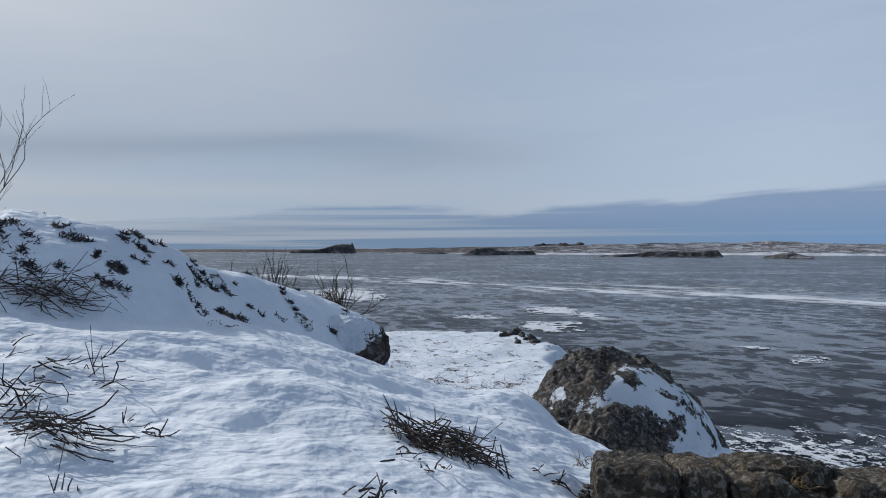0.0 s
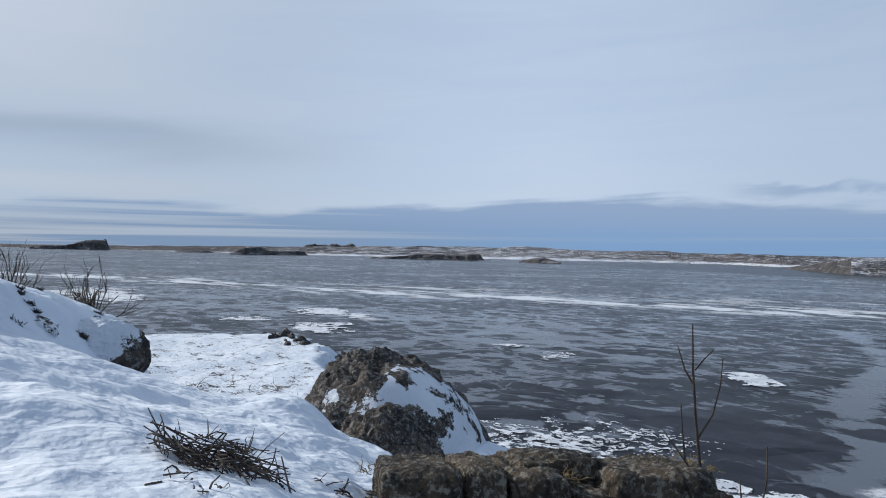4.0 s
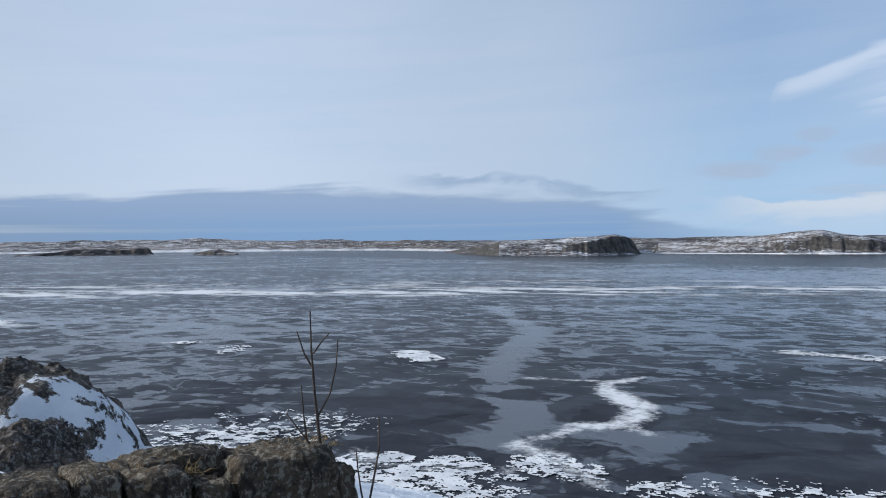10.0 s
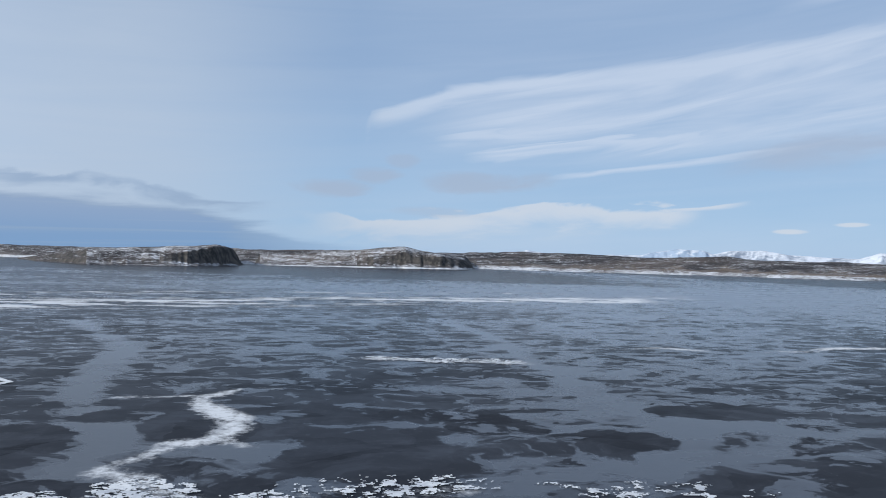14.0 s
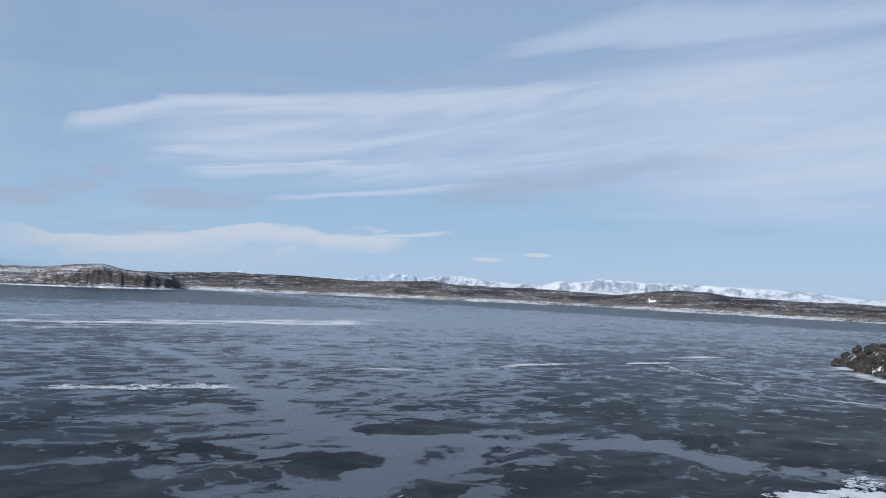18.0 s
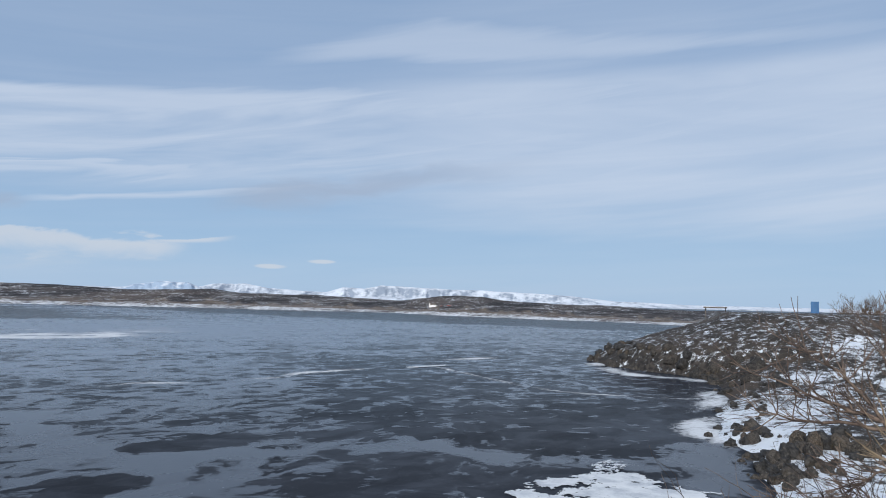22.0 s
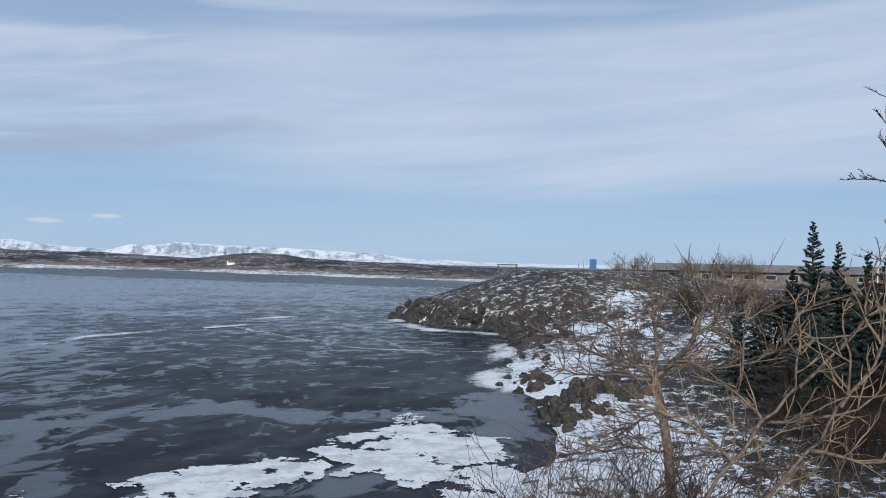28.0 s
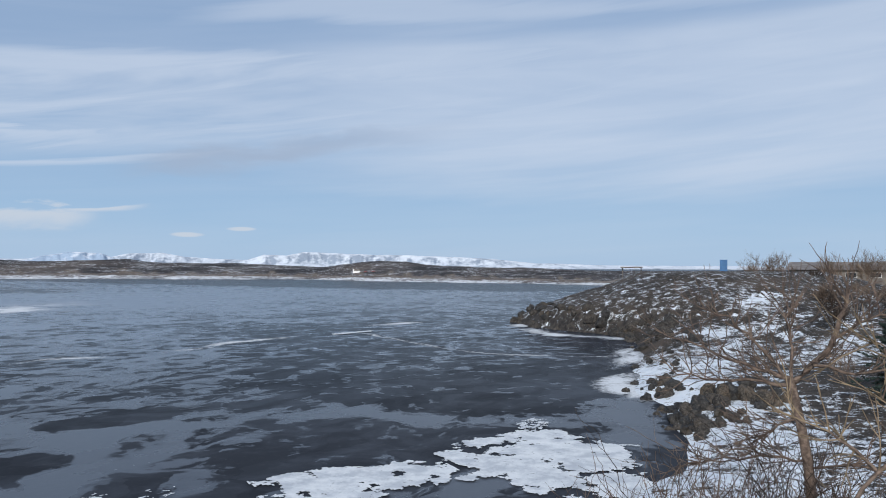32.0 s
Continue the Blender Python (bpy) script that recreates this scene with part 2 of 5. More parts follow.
def earth_colour(g, p):
    c = g.mix(g.step(g.noise(p, 0.9, 6, 0.65), 0.35, 0.62), (0.028, 0.025, 0.023), (0.068, 0.056, 0.047))
    c = g.mix(g.step(g.noise(p, 5.0, 6, 0.7), 0.48, 0.6), c, (0.022, 0.020, 0.018))
    return g.mix(g.step(g.noise(p, 0.18, 4), 0.5, 0.65, 0.0, 0.6), c, (0.084, 0.066, 0.052))


def ground_build(g, p):
    patchy = g.math("ADD", g.math("MULTIPLY", g.noise(p, 1.5, 7, 0.68), 0.85), g.math("MULTIPLY", g.noise(p, 0.20, 4), 0.22))
    patchy = g.math("ADD", patchy, g.math("MULTIPLY", g.math("SUBTRACT", g.noise(p, 9.0, 5, 0.65), 0.5), 0.5))
    f = g.step(g.math("ADD", patchy, g.attr("cover")), 0.98, 1.07)
    steep = g.step(up_normal(g), 0.88, 0.70)
    earth = g.mix(steep, earth_colour(g, p), g.mix(g.step(g.noise(p, 2.4, 6, 0.7), 0.42, 0.60), (0.020, 0.019, 0.019), (0.062, 0.054, 0.048)))
    return g.mix(f, earth, snow_colour(g, p))


def ice_build(g, p):
    def times(a, b):
        return g.math("MULTIPLY", a, b)

    def plus(*terms):
        v = terms[0]
        for t in terms[1:]:
            v = g.math("ADD", v, t)
        return v

    def moved(vec, scale, amount):
        """The place shifted by noise, so that outlines wind."""
        n = g.add("ShaderNodeVectorMath")
        n.operation = "MULTIPLY_ADD"
        g.link(g.xyz(g.noise(vec, scale, 3.0), g.noise(vec, scale * 0.93, 3.0, 0.55, 0.7), 0.0), n.inputs[0])
        n.inputs[1].default_value = (amount, amount, 0.0)
        g.link(vec, n.inputs[2])
        return n.outputs[0]

    def n(vec, scale, detail=3.0, rough=0.5):
        return g.math("SUBTRACT", g.noise(vec, scale, detail, rough), 0.5)

    drift = g.add("ShaderNodeMapping")
    g.link(p, drift.inputs["Vector"])
    drift.inputs["Rotation"].default_value = (0.0, 0.0, 0.42)
    drift.inputs["Scale"].default_value = (0.78, 1.0, 1.0)
    q = drift.outputs[0]
    wind = moved(q, 0.20, 3.4)
    curl = moved(wind, 0.8, 0.9)
    reach = g.attr("reach")
    tone = g.attr("tone")

    def cells(scale):
        cell, rim = g.add("ShaderNodeTexVoronoi"), g.add("ShaderNodeTexVoronoi")
        rim.feature = "DISTANCE_TO_EDGE"
        for node in (cell, rim):
            g.link(curl, node.inputs["Vector"])
            node.inputs["Scale"].default_value = scale
        s = g.add("ShaderNodeSeparateXYZ")
        g.link(cell.outputs["Color"], s.inputs[0])
        return g.math("SUBTRACT", s.outputs[0], 0.5), rim.outputs["Distance"]

    vast = n(p, 0.011, 3.0)
    wide = n(wind, 0.055, 5.0, 0.62)
    flecks = n(curl, 0.64, 5.0, 0.60)
    cloudy = n(wind, 0.16, 6.0, 0.70)
    big, rim_big = cells(0.26)
    small, rim_small = cells(0.66)
    # leads between the plates, closed in some places and wide open in others
    open_big = g.step(plus(times(wide, 0.65), tone, times(vast, 0.2), times(flecks, 0.25)), -0.12, 0.22, -0.035, 0.30)
    lead = g.step(rim_big, g.math("SUBTRACT", open_big, 0.035), g.math("ADD", open_big, 0.035), 1.0, 0.0)
    open_small = g.step(plus(times(cloudy, 0.6), tone, times(wide, 0.2), times(flecks, 0.3)), -0.08, 0.24, -0.06, 0.30)
    lead = g.math("MAXIMUM", lead, times(g.step(rim_small, g.math("SUBTRACT", open_small, 0.05), g.math("ADD", open_small, 0.05), 1.0, 0.0), 0.9))
    v = plus(tone, -0.008, times(wide, 0.3), times(flecks, 1.0))
    light = g.math("MAXIMUM", lead, g.step(v, -0.01, 0.03, 0.0, 0.9))
    light = g.math("MAXIMUM", light, g.step(plus(n(curl, 1.0, 4.0, 0.62), times(cloudy, 0.35), times(tone, 0.7)), 0.045, 0.095, 0.0, 0.70))
    # each plate has its own tone and is mottled inside
    own = plus(times(big, 0.24), times(small, 0.20), 0.17)
    mottle = g.step(plus(times(cloudy, 0.9), times(n(curl, 0.8, 4.0, 0.6), 0.6)), -0.10, 0.18, 0.0, 0.36)
    shade = g.math("MAXIMUM", light, plus(own, mottle), clamp=True)
    # the palest refrozen leads
    pale = g.math("MULTIPLY", g.math("MAXIMUM", lead, g.step(v, 0.0, 0.14)), g.step(plus(times(cloudy, 1.0), times(flecks, 0.5), times(tone, 0.8)), -0.14, 0.12, 0.12, 1.0))
    c = g.mix(shade, (0.022, 0.025, 0.032), (0.068, 0.078, 0.099))
    # far leads turn paler and bluer: mirrored sky painted into the base colour
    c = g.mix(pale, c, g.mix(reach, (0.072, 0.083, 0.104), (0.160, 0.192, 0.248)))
    c = g.mix(g.step(g.noise(p, 3.1, 5), 0.54, 0.80, 0.0, 0.05), c, (0.20, 0.21, 0.22))
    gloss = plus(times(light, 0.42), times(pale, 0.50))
    frost = g.attr("frost")
    grain = plus(times(n(p, 2.6, 7, 0.72), 1.8), times(n(p, 0.23, 5.0), 1.5))
    white = g.step(plus(frost, times(grain, g.math("MINIMUM", times(frost, 3.0), 1.0))), 0.18, 0.88)
    c = g.mix(white, c, (0.66, 0.69, 0.73))
    r = plus(times(gloss, 0.10), 0.20, times(white, 0.5))
    # specular level raised with distance too, strengthening the sky sheen far off
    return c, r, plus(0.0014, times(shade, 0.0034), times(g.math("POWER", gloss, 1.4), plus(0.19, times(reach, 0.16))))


def crack(g, p, scale, width):
    v = g.add("ShaderNodeTexVoronoi")
    v.feature = "DISTANCE_TO_EDGE"
    g.feed(v.inputs["Vector"], p)
    v.inputs["Scale"].default_value = scale
    return g.step(v.outputs["Distance"], 0.0, width, 1.0, 0.0)


def rock_build(dark, brown, lichen, snow, speck=17.0, upright=1.0):
    def build(g, p):
        warp = g.add("ShaderNodeVectorMath")
        warp.operation = "MULTIPLY_ADD"
        g.link(g.xyz(g.noise(p, 3.0), g.noise(p, 3.7), g.noise(p, 4.1)), warp.inputs[0])
        warp.inputs[1].default_value = (0.25, 0.25, 0.25)
        g.link(p, warp.inputs[2])
        q = warp.outputs[0]
        c = g.mix(g.step(g.noise(p, 2.1, 6, 0.65), 0.40, 0.60), dark, brown)
        c = g.mix(g.step(g.noise(p, speck, 6, 0.7), 0.50, 0.58, 0.0, 0.85), c, lichen)
        c = g.mix(g.step(g.noise(p, 6.5, 6, 0.72), 0.52, 0.64, 0.0, 0.85), c, (0.014, 0.013, 0.012))
        c = g.mix(g.step(g.noise(p, 1.1, 5, 0.6), 0.56, 0.68, 0.0, 0.5), c, (brown[0] * 1.5, brown[1] * 1.25, brown[2] * 0.9))
        c = g.mix(g.math("MULTIPLY", crack(g, banded(g, q, upright), 3.4, 0.05), 0.8), c, (0.010, 0.009, 0.008))
        if snow:
            lie = g.math("ADD", g.attr("cover"), g.math("MULTIPLY", g.noise(p, 6.0, 8, 0.75), 1.5))
            c = g.mix(g.step(lie, snow, snow + 0.06), c, snow_colour(g, p))
        return c
    return build


def banded(g, p, rise):
    sep = g.add("ShaderNodeSeparateXYZ")
    g.link(p, sep.inputs[0])
    return g.xyz(sep.outputs[0], sep.outputs[1], g.math("MULTIPLY", sep.outputs[2], rise))


def land_build(g, p):
    q = banded(g, p, 9.0)
    c = g.mix(g.step(g.noise(q, 0.035, 6, 0.65), 0.38, 0.62), (0.034, 0.033, 0.037), (0.082, 0.073, 0.072))
    c = g.mix(g.step(g.noise(q, 0.011, 4), 0.5, 0.66), c, (0.105, 0.089, 0.082))
    c = g.mix(g.step(g.noise(q, 0.16, 5, 0.7), 0.54, 0.64, 0.0, 0.8), c, (0.026, 0.025, 0.027))
    c = g.mix(g.attr("dry"), c, g.mix(g.step(g.noise(q, 0.05, 5), 0.35, 0.65), (0.115, 0.092, 0.076), (0.19, 0.156, 0.128)))
    cliff = g.step(up_normal(g), 0.90, 0.74)
    pillar = g.noise(banded(g, p, 0.6), 0.30, 6, 0.7)
    c = g.mix(cliff, c, g.mix(g.step(pillar, 0.40, 0.62), (0.040, 0.040, 0.041), (0.115, 0.106, 0.098)))
    lie = g.math("ADD", g.math("ADD", g.math("MULTIPLY", g.noise(q, 0.07, 6, 0.7), 0.38), g.math("MULTIPLY", g.noise(q, 0.45, 6, 0.78), 0.62)), g.attr("cover"))
    lie = g.math("SUBTRACT", lie, g.math("MULTIPLY", cliff, 0.10))
    return g.mix(g.step(lie, 0.53, 0.65), c, (0.66, 0.69, 0.74))


# far mountains: the blue in rock and snow is distance haze painted in
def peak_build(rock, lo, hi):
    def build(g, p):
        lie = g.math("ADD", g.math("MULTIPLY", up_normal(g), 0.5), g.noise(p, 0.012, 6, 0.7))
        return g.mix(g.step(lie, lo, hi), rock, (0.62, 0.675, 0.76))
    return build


def wood_build(a, b, scale=30.0):
    def build(g, p):
        return g.mix(g.step(g.noise(p, scale, 5), 0.35, 0.68), a, b)
    return build


M_GROUND = material("snowy_ground", ground_build, 0.105, 2.6, 3.6, 0.8, 0.2, bump_fine=0.14)
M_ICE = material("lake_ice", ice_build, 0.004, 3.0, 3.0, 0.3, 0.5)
M_FLOE = material("floe_snow", floe_colour, 0.03, 3.5, 6.0)
M_MOUND = material("mossy_rock", rock_build((0.030, 0.028, 0.027), (0.096, 0.075, 0.059), (0.19, 0.185, 0.175), 1.18), 0.09, 5.0, 8.0)
M_BASALT = material("lichen_basalt", rock_build((0.028, 0.026, 0.024), (0.108, 0.083, 0.058), (0.29, 0.275, 0.235), 0, 34.0, 0.3), 0.085, 17.0, 8.0)
M_SHORE = material("shore_rock", rock_build((0.020, 0.019, 0.019), (0.062, 0.054, 0.047), (0.10, 0.092, 0.085), 0), 0.07, 5.0, 7.0)
M_DARKROCK = material("wet_shore_rock", rock_build((0.012, 0.012, 0.013), (0.036, 0.034, 0.033), (0.06, 0.058, 0.055), 0), 0.05, 5.0, 7.0, 0.55)
M_BROWNROCK = material("brown_shore_rock", rock_build((0.030, 0.027, 0.024), (0.088, 0.070, 0.054), (0.12, 0.108, 0.092), 0), 0.07, 5.0, 7.0)
M_LAND = material("far_moor", land_build, 0.6, 0.12, 6.0, 0.95, 0.1)
# bluish rock tones hold painted haze and blue shading, not a rock colour
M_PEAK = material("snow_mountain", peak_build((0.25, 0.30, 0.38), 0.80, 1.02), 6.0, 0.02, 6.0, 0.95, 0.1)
M_HAZEBLUE = material("haze_blue_mountain", peak_build((0.32, 0.41, 0.54), 0.88, 1.04), 6.0, 0.02, 6.0, 0.95, 0.1)
M_BARK = material("willow_bark", wood_build((0.080, 0.058, 0.047), (0.19, 0.142, 0.112)), 0.006, 40.0)
M_SHOOT = material("willow_shoot", wood_build((0.115, 0.086, 0.055), (0.26, 0.198, 0.130), 9.0))
M_BROWNSHOOT = material("brown_shoot", wood_build((0.070, 0.050, 0.042), (0.185, 0.138, 0.108), 9.0))
M_DARKTWIG = material("dark_twig", wood_build((0.028, 0.022, 0.020), (0.085, 0.065, 0.050), 12.0))
M_REDTWIG = material("brown_twig", wood_build((0.09, 0.065, 0.05), (0.21, 0.16, 0.12), 6.0))
M_STALK = material("dead_stalk", wood_build((0.030, 0.025, 0.024), (0.105, 0.080, 0.066), 14.0))
M_GRASS = material("dry_grass", wood_build((0.14, 0.10, 0.05), (0.34, 0.25, 0.13), 9.0))
M_NEEDLE = material("spruce_needle", wood_build((0.014, 0.027, 0.026), (0.042, 0.064, 0.056), 5.0))
M_UNDER = material("undergrowth_twig", wood_build((0.018, 0.014, 0.012), (0.060, 0.041, 0.030), 6.0))
M_CLUMP = material("heath_tuft", wood_build((0.030, 0.030, 0.034), (0.095, 0.085, 0.080), 12.0))


# ---------------------------------------------------------------- mesh helpers
def mesh_from(name, verts, faces, mat=None, smooth=True):
    me = bpy.data.meshes.new(name)
    me.from_pydata(verts if isinstance(verts, list) else verts.tolist(), [], faces if isinstance(faces, list) else faces.tolist())
    if smooth:
        me.shade_smooth()
    if mat:
        me.materials.append(mat)
    return me


def thing(name, label, category, at=(0, 0, 0), group="", kind="", data=None):
    ob = new(name, data)
    ob.location = at
    return tagged(ob, label, category, group, kind)


def part(name, me, parent, label="", kind=""):
    ob = new(name, me)
    ob.parent = parent
    return tagged(ob, label, kind=kind)


def vnoise(x, y, seed=0):
    """Smooth value noise on the plane, 0 to 1."""
    xi, yi = np.floor(x).astype(np.int64), np.floor(y).astype(np.int64)
    fx, fy = x - xi, y - yi
    fx, fy = fx * fx * (3 - 2 * fx), fy * fy * (3 - 2 * fy)

    def h(i, j):
        n = (i * 374761393 + j * 668265263 + seed * 974711) & 0x7FFFFFFF
        n = ((n ^ (n >> 13)) * 1274126177) & 0x7FFFFFFF
        return ((n ^ (n >> 16)) & 0xFFFF) / 65535.0
    a = h(xi, yi) * (1 - fx) + h(xi + 1, yi) * fx
    b = h(xi, yi + 1) * (1 - fx) + h(xi + 1, yi + 1) * fx
    return a * (1 - fy) + b * fy


def fbm(x, y, seed=0, octaves=4, gain=0.5):
    total, amp, s = 0, 1.0, 0
    for k in range(octaves):
        total = total + amp * vnoise(x * 2 ** k + 17.3 * k, y * 2 ** k - 9.1 * k, seed + k)
        s += amp
        amp *= gain
    return total / s - 0.5


def sstep(x, a, b):
    t = np.clip((x - a) / (b - a), 0, 1)
    return t * t * (3 - 2 * t)


def grid_faces(nu, nv, wrap=False):
    j, i = np.meshgrid(np.arange(nv - 1), np.arange(nu if wrap else nu - 1), indexing="ij")
    a = j * nu + i
    b = j * nu + (i + 1) % nu
    return np.stack([a, b, b + nu, a + nu], -1).reshape(-1, 4)


def attribute(me, name, values):
    me.attributes.new(name, "FLOAT", "POINT").data.foreach_set("value", np.asarray(values, dtype=np.float32).ravel())


def tubes(name, paths, mat, sides=5):
    """One mesh of tapered rods; each path is (points, radius at the start, radius at the end)."""
    V, F = [], []
    for pts, r0, r1 in paths:
        n, base = len(pts), len(V)
        for k, p in enumerate(pts):
            d = (pts[min(k + 1, n - 1)] - pts[max(k - 1, 0)])
            d = d.normalized() if d.length > 1e-9 else Vector((0, 0, 1))
            s = d.orthogonal().normalized()
            t = d.cross(s)
            r = r0 + (r1 - r0) * k / (n - 1)
            for q in range(sides):
                w = 2 * math.pi * q / sides
                V.append(tuple(p + s * (r * math.cos(w)) + t * (r * math.sin(w))))
        for k in range(n - 1):
            for q in range(sides):
                a, b = base + k * sides + q, base + k * sides + (q + 1) % sides
                F.append((a, b, b + sides, a + sides))
        F.append(tuple(base + (n - 1) * sides + q for q in range(sides)))
    return mesh_from(name, V, F, mat)


def bent(rng, start, way, length, steps=6, wander=0.25, sag=0.0):
    """A crooked line of points."""
    pts, p, d = [Vector(start)], Vector(start), Vector(way).normalized()
    for _ in range(steps):
        d = (d + Vector((rng.gauss(0, wander), rng.gauss(0, wander), rng.gauss(0, wander) - sag))).normalized()
        p = p + d * (length / steps)
        pts.append(p.copy())
    return pts


# ---------------------------------------------------------------- the lie of the land
EYE_Z = 6.0


def table(x, rows):
    return np.interp(x, [r[0] for r in rows], [r[1] for r in rows])


# distance at which the level ground round the viewpoint breaks off, by heading
BRINK = [(-180, 14), (-130, 12), (-100, 10), (-75, 7.0), (-68, 5.8), (-62.5, 5.9), (-58, 6.1), (-54.8, 5.9), (-51.4, 5.4), (-45, 4.6), (-36, 3.6), (-20, 2.6), (0, 2.2), (40, 2.2), (60, 2.4), (75, 3.0), (90, 4.0), (130, 9), (180, 14)]
SHELF = [(-180, 60), (-100, 60), (-80, 56), (-72, 55), (-66.5, 54), (-61, 52), (-56, 49), (-54, 42), (-52, 30), (-50, 18), (-48, 10), (180, 10)]
CREST_D = [(-180, 7.0), (-92, 6.5), (-86, 6.4), (-81, 6.6), (-79, 7.2), (-76, 7.7), (-72, 8.2), (-68, 8.7), (-66, 8.9), (180, 9)]
CREST_Z = [(-180, 3.6), (-130, 3.8), (-112, 4.2), (-104, 4.9), (-97, 5.9), (-94, 6.29), (-92, 6.28), (-90, 6.2), (-88, 6.16), (-86, 6.13), (-84, 6.04), (-82, 5.97), (-80, 5.79), (-78, 5.74), (-76, 5.67), (-74, 5.53), (-72, 5.49), (-70, 5.38), (-68.5, 5.25), (-67.5, 5.12), (-66.8, 5.0), (-66.2, 4.87), (-65.4, 3.6), (-64, 2.0), (180, 2.0)]
# waterline of the shore on the right, y by x, land lies below it
RIGHT = [(8, -8), (11, 1.0), (14, 5.2), (18, 7.6), (21, 7.9), (23.6, 8.1), (27.7, 9.8), (33, 12.6), (35.4, 14.8), (44, 18.1), (53, 21.8), (60, 25.0), (64, 29), (65.5, 35), (68, 40), (72.5, 44.5), (80, 49), (95, 53), (130, 50), (200, 40)]


def terrain(x, y):
    r = np.hypot(x, y)
    a = np.degrees(np.arctan2(x, y))
    # the hilltop on which the camera stands
    slope = np.clip(5.24 - 0.065 * np.maximum(x, -8) - 0.13 * np.clip(y, -0.6, 1.2) - 0.36 * np.clip(y - 1.2, 0, 7), 2.0, 5.75)
    left = sstep(r, 0.5, 2.0) * sstep(-x, 0.1, 1.5)
    top = (4.45 - 0.15 * np.maximum(x, 0) - 0.06 * np.clip(y, -6, 12)) * (1 - left) + slope * left
    over = np.maximum(r - table(a, BRINK), 0)
    fall = 0.62 - 0.12 * sstep(a, 50, 75)
    hill = top - fall * (np.sqrt(over * over + 0.6) - 0.775) * sstep(over, -0.2, 1.2)
    drift = 0.13 * fbm(x * 1.6 + y * 0.5, y * 0.9 - x * 0.3, 3, 4) + 0.10 * fbm(x * 3.8, y * 3.0, 7, 5)
    hill = hill + (drift + 0.16 * fbm(x * 0.4, y * 0.4, 5, 2)) * sstep(r, 0.8, 2.0)
    hill = hill + 0.17 * np.exp(-((a + 56.2) / 2.7) ** 2) * np.exp(-((r - 6.2) / 0.9) ** 2)
    foot = 3.15 - 0.38 * np.maximum(np.hypot(x + 8.5, y - 6.9) - 1.7, 0) + 0.25 * fbm(x * 0.8, y * 0.8, 15, 3)
    hill = np.maximum(hill, foot)
    # whale-backed knoll on the left
    dc, zc = table(a, CREST_D), table(a, CREST_Z)
    side = r - dc
    knoll = zc - np.where(side < 0, side ** 2 * 0.36, side ** 2 * 0.16) - np.maximum(side - 1.5, 0) * 0.25
    knoll = knoll + 0.20 * fbm(x * 0.9, y * 0.9, 11, 5) + 0.10 * fbm(x * 3.3, y * 3.3, 13, 4)
    k = 0.05
    land = np.logaddexp(hill / k, knoll / k) * k
    # snowy shelf by the water on the left
    shelf = 0.55 + 0.9 * fbm(x * 0.12, y * 0.12, 21, 4) + 0.5 * fbm(x * 0.45, y * 0.45, 23, 4)
    a2 = a - 1.2 + 9.0 * fbm(x * 0.16, y * 0.16, 27, 4)
    shelf = np.where(a < -42, shelf, -0.5)
    shelf = np.minimum(shelf, (table(a2, SHELF) + 11 * fbm(x * 0.22, y * 0.22, 8, 5) - r) * 0.25)
    # the shore and the headland on the right
    s = (table(x, RIGHT) - y) * 0.75 + 1.2 * fbm(x * 0.35, y * 0.35, 31, 3)
    beach = np.where(s > 0, 0.9 * (1 - np.exp(-np.maximum(s, 0) / 2.5)) + 0.045 * np.maximum(s - 5, 0), s * 0.3)
    dome = 6.3 * np.exp(-(((x - 98) / 34) ** 2 + ((y - 30) / 17) ** 2))
    rise = sstep(s, 0, 16)
    beach = beach + np.where(s > 0, np.minimum(dome * (0.45 * sstep(s, 0, 2.5) + 0.55 * rise), 6.3), 0) + 0.5 * fbm(x * 0.25, y * 0.25, 41, 4) * sstep(s, 0, 4)
    crags = np.abs(fbm(x * 0.35, y * 0.35, 47, 5, 0.62))
    beach = beach + (1.0 * crags - 0.15 + 0.45 * fbm(x * 0.9, y * 0.9, 49, 3)) * sstep(s, 0.5, 3) * sstep(x, 36, 55)
    beach = np.minimum(beach, 5.6 + 0.3 * fbm(x * 0.1, y * 0.1, 44, 3))
    beach = np.where(x > 8, beach, -0.6)
    return np.maximum(np.maximum(land, shelf), np.maximum(beach, -0.6)), s


def ground_z(x, y):
    return float(terrain(np.array([float(x)]), np.array([float(y)]))[0][0])


